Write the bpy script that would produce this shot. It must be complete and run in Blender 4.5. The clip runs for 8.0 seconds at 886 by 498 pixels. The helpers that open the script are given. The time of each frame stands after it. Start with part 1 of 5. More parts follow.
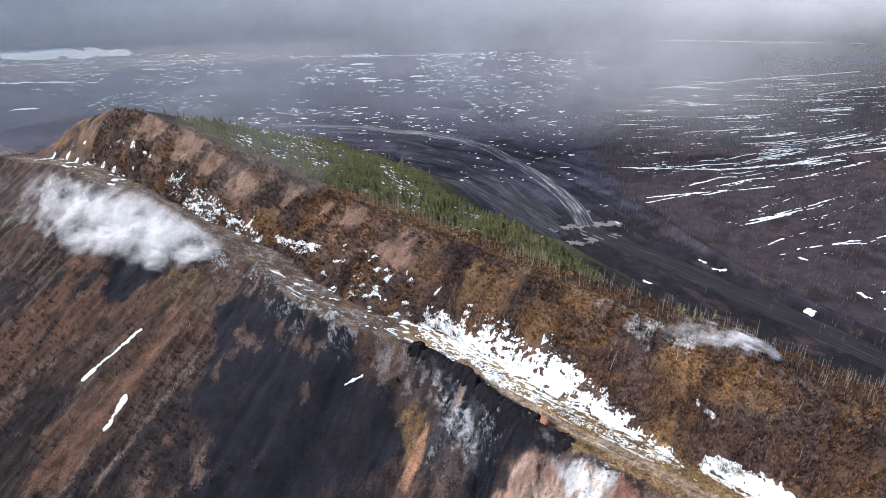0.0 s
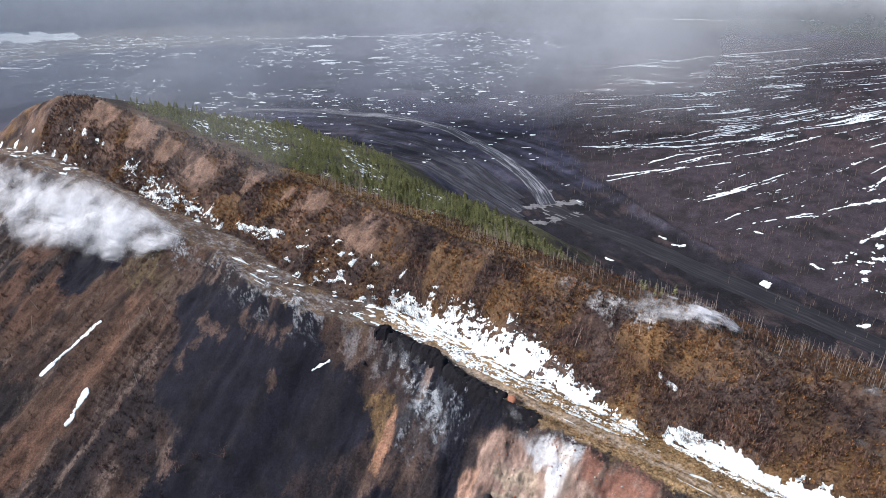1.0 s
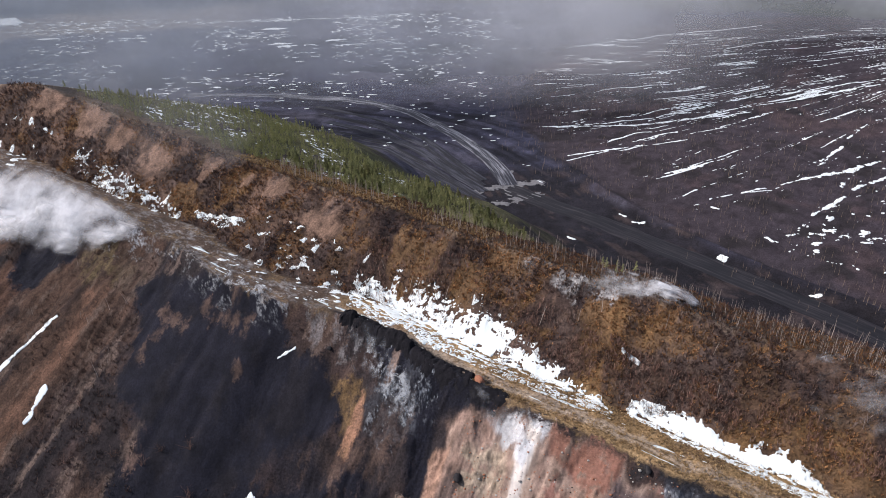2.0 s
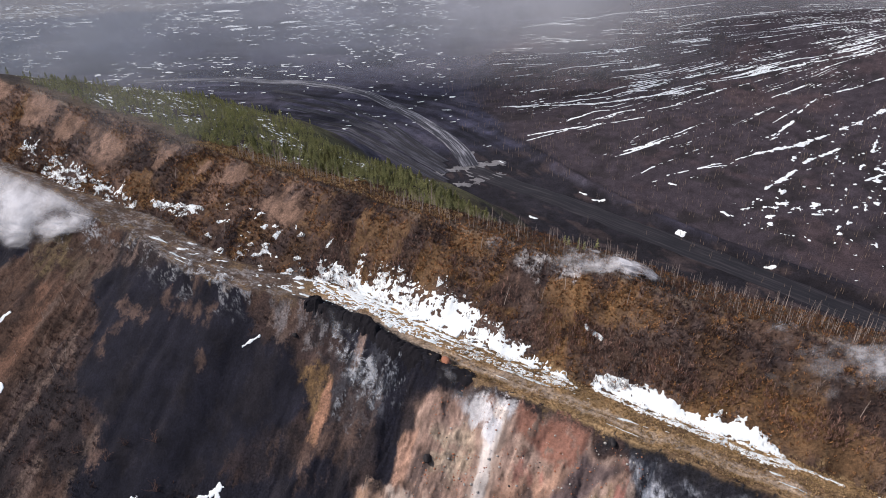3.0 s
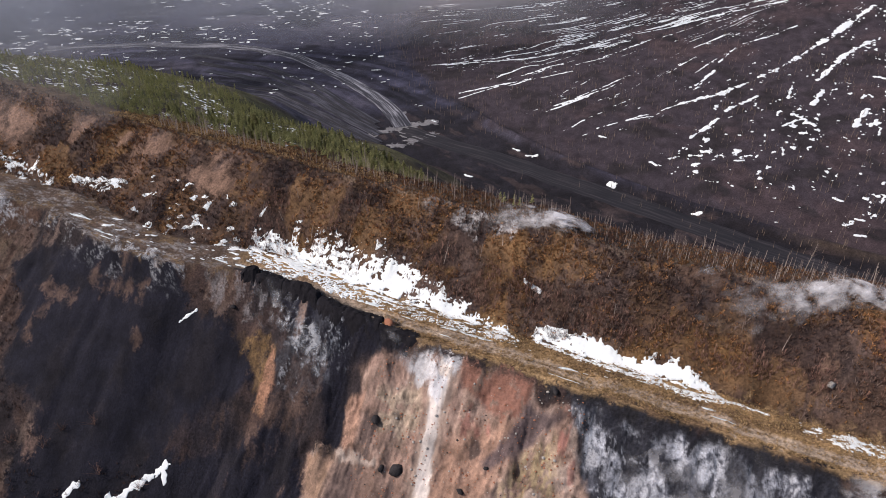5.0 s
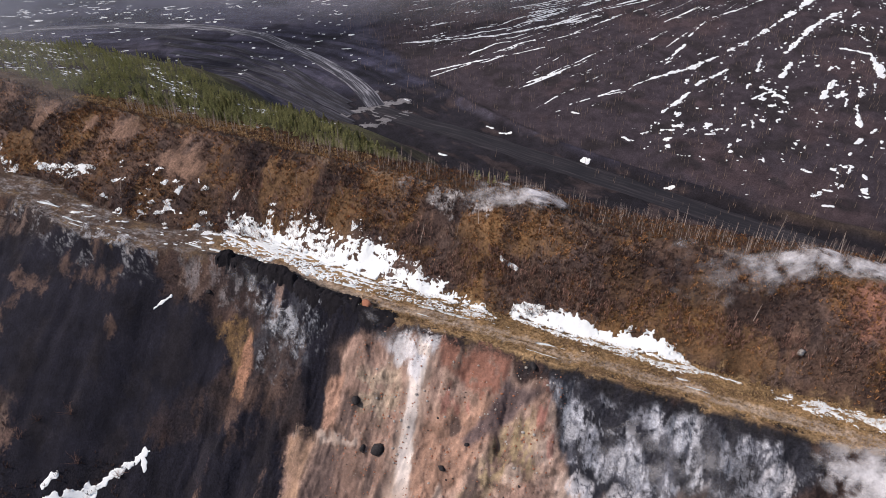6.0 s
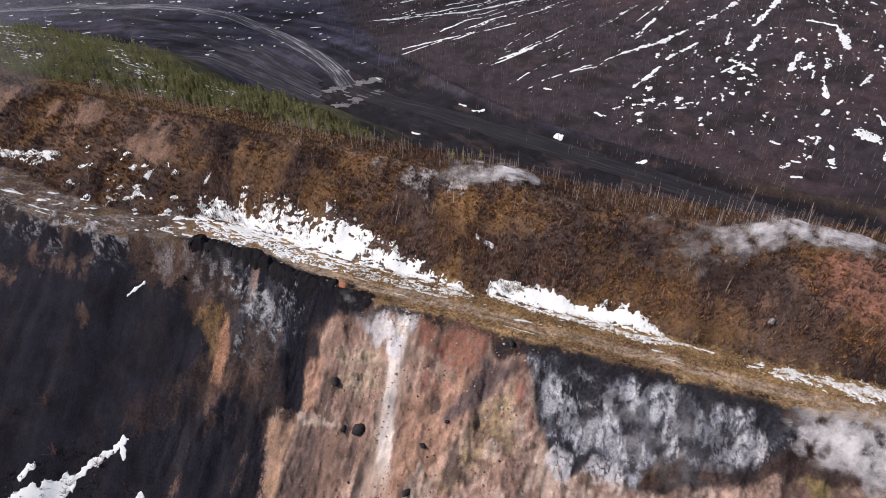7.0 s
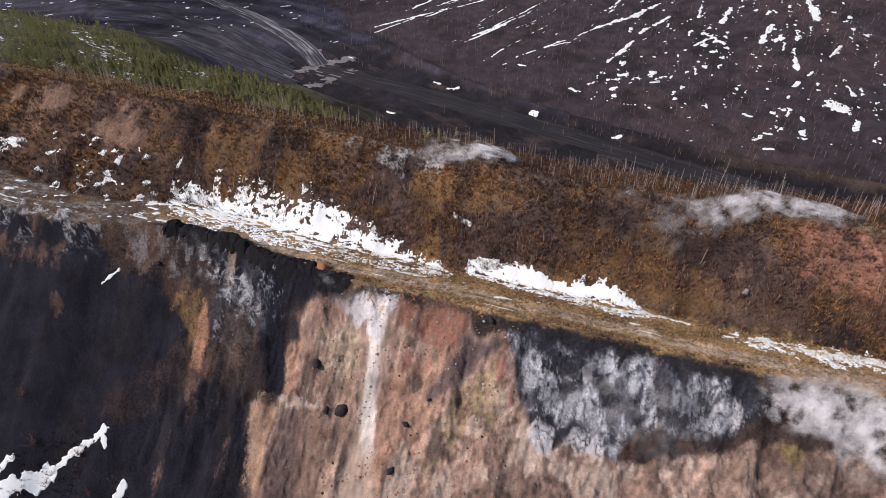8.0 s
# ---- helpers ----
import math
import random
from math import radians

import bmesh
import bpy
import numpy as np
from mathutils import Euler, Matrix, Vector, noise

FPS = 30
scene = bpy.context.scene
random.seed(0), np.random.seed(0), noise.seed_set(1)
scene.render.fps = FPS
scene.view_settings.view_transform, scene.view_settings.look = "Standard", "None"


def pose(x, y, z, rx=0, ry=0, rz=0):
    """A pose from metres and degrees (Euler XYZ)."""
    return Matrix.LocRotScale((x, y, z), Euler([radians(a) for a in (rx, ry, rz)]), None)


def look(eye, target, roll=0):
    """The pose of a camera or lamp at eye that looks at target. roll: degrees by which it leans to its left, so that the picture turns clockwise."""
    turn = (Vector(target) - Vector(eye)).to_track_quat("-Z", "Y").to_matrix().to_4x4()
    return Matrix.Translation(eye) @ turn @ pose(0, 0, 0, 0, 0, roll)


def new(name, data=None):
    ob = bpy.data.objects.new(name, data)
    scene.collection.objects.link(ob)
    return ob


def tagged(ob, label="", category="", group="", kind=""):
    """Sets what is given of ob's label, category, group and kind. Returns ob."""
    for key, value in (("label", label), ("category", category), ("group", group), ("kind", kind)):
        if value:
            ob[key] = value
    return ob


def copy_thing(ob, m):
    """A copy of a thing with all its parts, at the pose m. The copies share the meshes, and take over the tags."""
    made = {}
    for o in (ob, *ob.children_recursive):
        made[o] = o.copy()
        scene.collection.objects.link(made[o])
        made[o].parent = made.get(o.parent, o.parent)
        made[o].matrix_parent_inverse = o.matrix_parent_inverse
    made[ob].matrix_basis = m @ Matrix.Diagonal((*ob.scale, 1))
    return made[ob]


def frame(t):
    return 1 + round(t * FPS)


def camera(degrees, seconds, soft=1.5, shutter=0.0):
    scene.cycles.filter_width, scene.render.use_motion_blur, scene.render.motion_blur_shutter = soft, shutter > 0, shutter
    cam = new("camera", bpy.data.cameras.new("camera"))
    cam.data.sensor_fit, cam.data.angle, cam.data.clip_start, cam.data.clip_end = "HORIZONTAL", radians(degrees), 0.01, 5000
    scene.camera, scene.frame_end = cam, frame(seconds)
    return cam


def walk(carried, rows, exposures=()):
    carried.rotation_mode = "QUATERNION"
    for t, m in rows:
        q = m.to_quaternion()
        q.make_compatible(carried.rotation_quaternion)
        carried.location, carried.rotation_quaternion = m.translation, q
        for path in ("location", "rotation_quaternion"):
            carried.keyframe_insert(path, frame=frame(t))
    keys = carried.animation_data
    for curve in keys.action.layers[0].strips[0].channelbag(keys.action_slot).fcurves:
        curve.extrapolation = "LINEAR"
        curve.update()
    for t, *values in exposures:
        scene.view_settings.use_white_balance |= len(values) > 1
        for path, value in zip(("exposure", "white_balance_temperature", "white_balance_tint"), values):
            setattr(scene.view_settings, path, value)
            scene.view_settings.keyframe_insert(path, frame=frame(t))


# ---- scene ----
# The camera hovers in one place and pans and tilts.
cam = camera(66.0, 8.0, soft=0.9)
# seconds, x, y, z, turn about x, y, z
PATH = [
    (0.0, 0, 0, 150, 64.700, 0.030, -0.100),
    (0.5, 0, 0, 150, 63.947, 0.018, -1.774),
    (1.0, 0, 0, 150, 63.209, 0.010, -3.428),
    (1.5, 0, 0, 150, 62.487, 0.003, -5.104),
    (3.0, 0, 0, 150, 60.284, -0.065, -10.340),
    (3.5, 0, 0, 150, 59.495, -0.134, -11.946),
    (4.0, 0, 0, 150, 58.683, -0.179, -13.639),
    (4.5, 0, 0, 150, 57.870, -0.217, -15.062),
    (6.0, 0, 0, 150, 55.303, -0.204, -18.744),
    (6.5, 0, 0, 150, 54.426, -0.235, -19.975),
    (7.0, 0, 0, 150, 53.558, -0.231, -21.210),
    (7.5, 0, 0, 150, 52.685, -0.239, -22.416),
    (8.0, 0, 0, 150, 51.815, -0.236, -23.510),
]
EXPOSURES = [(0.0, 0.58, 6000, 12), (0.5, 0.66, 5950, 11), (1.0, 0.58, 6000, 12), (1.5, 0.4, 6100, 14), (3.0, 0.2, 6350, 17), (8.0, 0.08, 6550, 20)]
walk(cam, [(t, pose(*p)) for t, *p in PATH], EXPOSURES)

# ---- light: hazy spring sun from the camera's left ----
SUN_FROM = Vector((-0.74, 0.12, 0.66)).normalized()
world = bpy.data.worlds.new("world")
scene.world = world
world.use_nodes = True
wn = world.node_tree
sky = wn.nodes.new("ShaderNodeTexSky")
sky.sky_type, sky.sun_disc = "NISHITA", False
sky.sun_elevation = math.asin(SUN_FROM.z)
sky.sun_rotation = math.atan2(SUN_FROM.x, SUN_FROM.y)
sky.dust_density, sky.air_density = 1.0, 1.0
wn.links.new(sky.outputs["Color"], wn.nodes["Background"].inputs["Color"])
wn.nodes["Background"].inputs["Strength"].default_value = 0.085
lamp = bpy.data.lights.new("sun", "SUN")
lamp.energy, lamp.angle, lamp.color = 3.3, radians(1.5), (1.0, 0.925, 0.85)
sun = new("sun", lamp)
sun.matrix_world = look(SUN_FROM * 500, (0, 0, 0))


# ---- materials ----
def shader(name):
    m = bpy.data.materials.new(name)
    m.use_nodes = True
    return m, m.node_tree.nodes, m.node_tree.links, m.node_tree.nodes["Principled BSDF"]


def noise_node(nodes, links, scale, detail=4.0, rough=0.6, coord=None, swirl=0.0):
    n = nodes.new("ShaderNodeTexNoise")
    n.inputs["Distortion"].default_value = swirl
    n.inputs["Scale"].default_value, n.inputs["Detail"].default_value, n.inputs["Roughness"].default_value = scale, detail, rough
    if coord is None:
        coord = nodes.new("ShaderNodeNewGeometry").outputs["Position"]
    links.new(coord, n.inputs["Vector"])
    return n.outputs["Fac"]


def ranged(nodes, links, value, lo, hi, out_lo, out_hi):
    r = nodes.new("ShaderNodeMapRange")
    r.inputs["From Min"].default_value, r.inputs["From Max"].default_value = lo, hi
    r.inputs["To Min"].default_value, r.inputs["To Max"].default_value = out_lo, out_hi
    links.new(value, r.inputs["Value"])
    return r.outputs["Result"]


def scaled(nodes, links, colour, factor):
    n = nodes.new("ShaderNodeVectorMath")
    n.operation = "SCALE"
    links.new(colour, n.inputs[0])
    links.new(factor, n.inputs["Scale"])
    return n.outputs["Vector"]


def rough_material(name, colour=None, fine=3.0, coarse=0.25, swing=0.5, bump=0.4, rough=0.9, jitter=0.0):
    """A matt surface: colour, or the mesh's own soil colours, with mottling at two sizes and a fine relief."""
    m, nodes, links, bsdf = shader(name)
    if colour is None:
        a = nodes.new("ShaderNodeAttribute")
        a.attribute_name = "soil"
        other = nodes.new("ShaderNodeAttribute")
        other.attribute_name = "soil_other"
        pick = ranged(nodes, links, noise_node(nodes, links, 0.9, 8, 0.72), 0.44, 0.56, 0, 1)
        both = nodes.new("ShaderNodeMix")
        both.data_type = "RGBA"
        links.new(pick, both.inputs[0])
        links.new(a.outputs["Color"], both.inputs[6])
        links.new(other.outputs["Color"], both.inputs[7])
        base = both.outputs[2]
    else:
        c = nodes.new("ShaderNodeRGB")
        c.outputs[0].default_value = (*colour, 1)
        base = c.outputs[0]
    f1 = noise_node(nodes, links, fine, 6, 0.7)
    f2 = noise_node(nodes, links, coarse, 4, 0.6)
    grit = None
    if colour is None:
        grit = nodes.new("ShaderNodeAttribute")
        grit.attribute_name = "grit"
        amount = nodes.new("ShaderNodeMath")
        amount.operation = "MULTIPLY_ADD"
        links.new(ranged(nodes, links, f1, 0.25, 0.75, -swing, swing), amount.inputs[0])
        links.new(grit.outputs["Fac"], amount.inputs[1])
        amount.inputs[2].default_value = 1.0
        base = scaled(nodes, links, base, amount.outputs[0])
    else:
        base = scaled(nodes, links, base, ranged(nodes, links, f1, 0.25, 0.75, 1 - swing, 1 + swing))
    base = scaled(nodes, links, base, ranged(nodes, links, f2, 0.3, 0.7, 1 - swing * 0.5, 1 + swing * 0.5))
    if jitter:
        o = nodes.new("ShaderNodeObjectInfo")
        g = nodes.new("ShaderNodeNewGeometry")
        base = scaled(nodes, links, base, ranged(nodes, links, o.outputs["Random"], 0, 1, 1 - jitter, 1 + jitter))
        base = scaled(nodes, links, base, ranged(nodes, links, g.outputs["Random Per Island"], 0, 1, 1 - jitter, 1 + jitter))
    links.new(base, bsdf.inputs["Base Color"])
    bsdf.inputs["Roughness"].default_value = rough
    bsdf.inputs["Specular IOR Level"].default_value = 0.2
    if bump:
        b = nodes.new("ShaderNodeBump")
        b.inputs["Strength"].default_value, b.inputs["Distance"].default_value = bump, 0.5
        links.new(f1, b.inputs["Height"])
        if grit:
            links.new(grit.outputs["Fac"], b.inputs["Strength"])
        links.new(b.outputs["Normal"], bsdf.inputs["Normal"])
    return m


def vapour_material(name, colour, thin, thick, scale, swirl=0.0, detail=6, rough=0.6):
    """Smoke: scatters light both ways, let through where the mesh's own density and its eddies are thin."""
    m, nodes, links, bsdf = shader(name)
    nodes.remove(bsdf)
    dif, tra, clear = nodes.new("ShaderNodeBsdfDiffuse"), nodes.new("ShaderNodeBsdfTranslucent"), nodes.new("ShaderNodeBsdfTransparent")
    dif.inputs["Color"].default_value = tra.inputs["Color"].default_value = (*colour, 1)
    both, out = nodes.new("ShaderNodeMixShader"), nodes.new("ShaderNodeMixShader")
    both.inputs["Fac"].default_value = 0.5
    links.new(dif.outputs[0], both.inputs[1])
    links.new(tra.outputs[0], both.inputs[2])
    a = nodes.new("ShaderNodeAttribute")
    a.attribute_name = "vapour"
    eddy = ranged(nodes, links, noise_node(nodes, links, scale, detail, rough, None, swirl), 0.36, 0.66, thin, thick)
    mul = nodes.new("ShaderNodeMath")
    mul.operation, mul.use_clamp = "MULTIPLY", True
    links.new(a.outputs["Fac"], mul.inputs[0])
    links.new(eddy, mul.inputs[1])
    links.new(mul.outputs[0], out.inputs["Fac"])
    links.new(clear.outputs[0], out.inputs[1])
    links.new(both.outputs[0], out.inputs[2])
    links.new(out.outputs[0], nodes["Material Output"].inputs["Surface"])
    return m


SOIL = rough_material("spoil_soil", None, 1.6, 0.15, 0.7, 1.0)
SNOW = rough_material("old_snow", (0.88, 0.94, 0.92), 2.5, 0.3, 0.05, 0.12, 0.7)
DIRTY_SNOW = rough_material("thin_snow", (0.68, 0.75, 0.74), 1.2, 0.1, 0.15, 0.2, 0.8)
BARK_PALE = rough_material("birch_bark", (0.44, 0.365, 0.305), 6, 0.6, 0.35, 0.2, 0.85, 0.25)
BARK_DARK = rough_material("pine_bark", (0.27, 0.205, 0.15), 6, 0.6, 0.3, 0.3, 0.9, 0.2)
TWIGS = rough_material("bare_twigs", (0.195, 0.115, 0.088), 2, 0.2, 0.3, 0, 0.9, 0.6)
GREY_TWIGS = rough_material("grey_twigs", (0.20, 0.145, 0.12), 2, 0.2, 0.3, 0, 0.9, 0.5)
DRY_LEAVES = rough_material("dry_growth", (0.31, 0.158, 0.068), 0.8, 0.08, 0.5, 0, 0.9, 0.6)
NEEDLES = rough_material("pine_needles", (0.27, 0.265, 0.115), 1.2, 0.15, 0.3, 0, 0.8, 0.35)
DRY_GRASS = rough_material("dry_grass", (0.48, 0.33, 0.165), 1.5, 0.15, 0.35, 0, 0.9, 0.35)
BURNT_ROCK = rough_material("burnt_rock", (0.04, 0.037, 0.038), 2.5, 0.4, 0.5, 0.6)
RED_ROCK = rough_material("baked_red_rock", (0.38, 0.17, 0.10), 2.5, 0.4, 0.4, 0.6)
PALE_ROCK = rough_material("pale_clay", (0.40, 0.38, 0.34), 1.5, 0.2, 0.3, 0.5)
GREY_CLAY = rough_material("grey_clay", (0.21, 0.205, 0.205), 0.8, 0.15, 0.5, 0.5)
DARK_WOOD = rough_material("far_wood", (0.06, 0.065, 0.05), 0.5, 0.05, 0.4, 0, 0.9, 0.3)
STEAM = vapour_material("white_steam", (1.0, 1.0, 1.0), -0.1, 1.0, 0.26, 0.15, 6, 0.6)
SMOKE = vapour_material("white_smoke", (1.0, 1.0, 1.0), 0.05, 1.0, 0.09, 0.1, 6, 0.55)
WISPS = vapour_material("bluish_wisps", (0.93, 0.97, 1.0), -0.75, 1.2, 0.34, 0.5, 7, 0.66)
HAZE = vapour_material("grey_haze", (0.95, 0.97, 1.0), 0.6, 1.3, 0.007)


def mesh_object(name, verts, faces, material, parent=None, label="", smooth_faces=False):
    me = bpy.data.meshes.new(name)
    verts = np.asarray(verts, dtype=np.float32).reshape(-1, 3)
    if isinstance(faces, np.ndarray):
        n, k = faces.shape
        me.vertices.add(len(verts))
        me.vertices.foreach_set("co", verts.ravel())
        me.loops.add(n * k)
        me.loops.foreach_set("vertex_index", faces.ravel().astype(np.int32))
        me.polygons.add(n)
        me.polygons.foreach_set("loop_start", np.arange(0, n * k, k, dtype=np.int32))
        me.update(calc_edges=True)
    else:
        me.from_pydata(verts.tolist(), [], faces)
    if smooth_faces:
        me.polygons.foreach_set("use_smooth", np.ones(len(me.polygons), dtype=bool))
    me.materials.append(material)
    ob = new(name, me)
    if parent is not None:
        ob.parent = parent
    if label:
        tagged(ob, label)
    return ob


def grid_faces(nu, nv):
    i = np.arange(nu - 1)[:, None] * nv + np.arange(nv - 1)[None, :]
    i = i.ravel()
    return np.stack([i, i + nv, i + nv + 1, i + 1], 1)


# ---- the lie of the land: u runs along the spoil heap, v across it, away from the camera ----
AXIS_U, AXIS_V = (-0.754, 0.657), (0.657, 0.754)


def to_uv(x, y):
    return x * AXIS_U[0] + y * AXIS_U[1], x * AXIS_V[0] + y * AXIS_V[1]


def to_xy(u, v):
    return u * AXIS_U[0] + v * AXIS_V[0], u * AXIS_U[1] + v * AXIS_V[1]


def smooth(a, b, x):
    t = np.clip((x - a) / (b - a), 0, 1)
    return t * t * (3 - 2 * t)


def lattice(ix, iy, seed):
    n = (ix.astype(np.int64) * 374761393 + iy.astype(np.int64) * 668265263 + seed * 982451653) & 0x7FFFFFFF
    n = ((n ^ (n >> 13)) * 1274126177) & 0x7FFFFFFF
    return ((n ^ (n >> 16)) & 0xFFFF) / 32767.5 - 1


def grain(x, y, seed=0):
    """Smooth noise between -1 and 1."""
    ix, iy = np.floor(x), np.floor(y)
    fx, fy = x - ix, y - iy
    fx, fy = fx * fx * fx * (fx * (fx * 6 - 15) + 10), fy * fy * fy * (fy * (fy * 6 - 15) + 10)
    a, b = lattice(ix, iy, seed), lattice(ix + 1, iy, seed)
    c, d = lattice(ix, iy + 1, seed), lattice(ix + 1, iy + 1, seed)
    return (a + (b - a) * fx) * (1 - fy) + (c + (d - c) * fx) * fy


def fbm(x, y, octaves=4, seed=0):
    s, w, total = 0, 1, 0
    for k in range(octaves):
        s = s + w * grain(x * 2 ** k + 17.3 * k, y * 2 ** k - 9.1 * k, seed + k)
        total += w
        w *= 0.55
    return s / total


def only(where, f, *arrays):
    """f of the arrays where it is wanted, else 0."""
    out = np.zeros(len(where))
    if where.any():
        out[where] = f(*(a[where] for a in arrays))
    return out


def patch(u, v, outline, soft=1.0, rag=1.0, seed=0):
    """1 inside a ragged outline in u, v, 0 outside."""
    p = np.array(outline, float)
    out = np.zeros(len(u))
    near = (u > p[:, 0].min() - 5) & (u < p[:, 0].max() + 5) & (v > p[:, 1].min() - 5) & (v < p[:, 1].max() + 5)
    if not near.any():
        return out
    a, b = u[near], v[near]
    far2, within = np.full(len(a), 1e9), np.zeros(len(a), bool)
    for (u0, v0), (u1, v1) in zip(p, np.roll(p, -1, 0)):
        du, dv = u1 - u0, v1 - v0
        t = np.clip(((a - u0) * du + (b - v0) * dv) / (du * du + dv * dv + 1e-9), 0, 1)
        far2 = np.minimum(far2, (a - u0 - t * du) ** 2 + (b - v0 - t * dv) ** 2)
        if dv:
            within ^= ((v0 > b) != (v1 > b)) & (a < u0 + (b - v0) / dv * du)
    d = np.sqrt(far2) * np.where(within, 1, -1)
    n = 2.6 * fbm(a / 6, b / 8, 4, 300 + seed) + 1.5 * fbm(a / 1.6, b / 3.2, 3, 340 + seed)
    out[near] = smooth(-soft, soft, d + rag * n)
    return out


CHUTE = [(52, 106), (47, 109), (46.5, 104), (46, 93), (41, 74), (51, 74), (50, 96)]


def edge_v(u):
    """Where the near face breaks off, along the bench."""
    return (112 + 5 * np.exp(-((u - 108) / 26) ** 2) - 2.5 * np.exp(-((u - 150) / 18) ** 2)
            + 4 * np.exp(-((u - 205) / 25) ** 2) + 1.2 * fbm(u / 9, u * 0, 3, 5))


def bench_z(u):
    return 42 + 3 * smooth(100, 190, u) + 5 * smooth(190, 290, u) - 15 * smooth(310, 440, u) - 30 * smooth(440, 700, u)


def crest_v(u):
    return 149 + 4 * np.sin((u - 90) / 60) + 1.5 * fbm(u / 14, u * 0, 3, 9)


def crest_z(u):
    return (60 + 4 * smooth(180, 250, u) + 8 * smooth(240, 318, u) - 70 * smooth(310, 540, u)
            + 0.9 * fbm(u / 16, u * 0, 3, 12))


def cone_z(x, y):
    d = np.hypot(x - 520, y - 450)
    return 58 * np.clip(1 - d / 412, 0, 1) ** 1.15


def height(u, v):
    """Height of the ground at u, v (arrays)."""
    u, v = np.atleast_1d(np.asarray(u, float)), np.atleast_1d(np.asarray(v, float))
    x, y = to_xy(u, v)
    e, ze, c, zc = edge_v(u), bench_z(u), crest_v(u), crest_z(u)
    left = smooth(120, 210, u)
    pine, far_left = smooth(40, 135, u), smooth(180, 250, u)
    steep = 1 - smooth(95, 125, u)
    slope = 1.0 - 0.36 * left
    top = 8 * steep + 3
    cut = top * (1.35 - 0.6 * left)
    knots = [(e - top - (ze - cut + 28) / slope, 0 * u - 28), (e - top, ze - cut), (e, ze), (e + 9, ze - 0.8),
             (e + 14, ze - 1.8), (c - 7, zc - 4.2), (c, zc), (c + 9 + 12 * (1 - pine), zc - 2.5 - 4.5 * (1 - pine)),
             (c + 75 + 35 * far_left - 25 * (1 - pine), zc * ((0.54 - 0.08 * far_left) * pine + 0.12 * (1 - pine))),
             (c + 125 + 35 * far_left - 50 * (1 - pine), 0 * u)]
    z = knots[0][1]
    for (v0, z0), (v1, z1) in zip(knots, knots[1:]):
        z = z + np.clip((v - v0) / (v1 - v0), 0, 1) * (z1 - z0)
    heap = np.clip(np.where(v < e, z + 28, z) / 6, 0, 1)
    face = smooth(0, 3, e - v) * heap
    back = smooth(e + 12, e + 17, v) * smooth(0, 4, c + 2 - v)
    def face_relief(u, v, e):
        rib = 1 - 2 * np.abs(fbm(u / 15 + 0.35 * fbm(u / 20, v / 20, 2, 3), v / 80, 3, 21))
        gully = np.abs(fbm(u / 5 + 0.4 * fbm(u / 8, v / 12, 2, 4), v / 26, 4, 31))
        calm = 1 - 0.93 * smooth(100, 112, u) * smooth(182, 168, u) - 0.5 * smooth(75, 68, u) - 0.45 * smooth(184, 196, u)
        return ((2.3 - 1.9 * smooth(92, 110, u) + 0.9 * smooth(178, 192, u)) * rib - 1.0 - 2.0 * calm * np.clip(0.35 - gully, 0, 1) + 0.9 * calm * fbm(u / 4, v / 9, 3, 33)
                + smooth(4, 12, e - v) * 1.5 * fbm(u / 22, v / 22, 3, 77))

    def back_relief(u, v):
        rib = 1 - 2 * np.abs(fbm(u / 17, v / 60, 3, 41))
        return 0.6 * rib - 0.2 + 1.0 * fbm(u / 6, v / 7, 4, 43) + 0.8 * fbm(u / 14, v / 11, 3, 45)

    z = z + only(face > 0, face_relief, u, v, e) * face
    z = z + only(back > 0, back_relief, u, v) * back
    # scoops burnt out of the face, and the carved baked cliff
    for cu, cv, ru, rv, deep in ((121, 95, 10, 12, 1.0), (158, 100, 13, 12, 1.0), (236, 93, 8, 8, 2.0), (88, 86, 7, 12, 1.5), (71, 98, 4, 11, 1.5), (25, 104, 4, 8, 1.2)):
        d = np.hypot((u - cu) / ru, (v - cv) / rv)
        z = z - deep * smooth(1.3, 0.5, d)
    # ledge broken off under the upper cliff
    z = z - 2.4 * face * smooth(92.6, 91.4, v + 0.8 * np.sin(u * 1.1)) * smooth(74, 88, v) * smooth(62, 67, u) * smooth(83, 80, u)
    carved = face * smooth(75, 68, u)

    def carve(u, v):
        right = smooth(46, 36, u)
        rill = np.abs(fbm(u / 1.5 + v / 40 + 0.5 * fbm(u / 4, v / 6, 2, 34), v / 13, 4, 35))
        groove = np.abs(fbm((u + 1.4 * (v - 100)) / 3.4 + 0.5 * fbm(u / 4, v / 4, 2, 36), (v - 0.6 * u) / 18, 4, 36))
        stony = fbm(u / 1.1, v / 1.2, 3, 38)
        quiet = 1 - 0.75 * patch(u, v, CHUTE, 3, 0.3)
        return quiet * (1.3 * fbm(u / 6, v / 6, 3, 37) - 0.9 * (1 - right) * np.clip(0.2 - rill, 0, 1) - 1.2 * right * np.clip(0.18 - groove, 0, 1)
                        + 0.5 * np.clip(stony, 0, 1) + 0.25 * stony)

    z = z + only(carved > 0, carve, u, v) * carved
    # the charred lip and the pinnacle over the steaming fissures
    lip = np.exp(-((v - e - 0.5) / 2.2) ** 2) * smooth(62, 76, u) * smooth(121, 112, u)
    z = z + 0.4 * lip * (2.0 + only(lip > 0.01, lambda a, b: 2.2 * fbm(a / 3.5, b / 3.5, 3, 51), u, v))
    z = z + only(heap > 0, lambda a, b: 0.22 * fbm(a / 2.2, b / 2.2, 3, 61), u, v) * heap
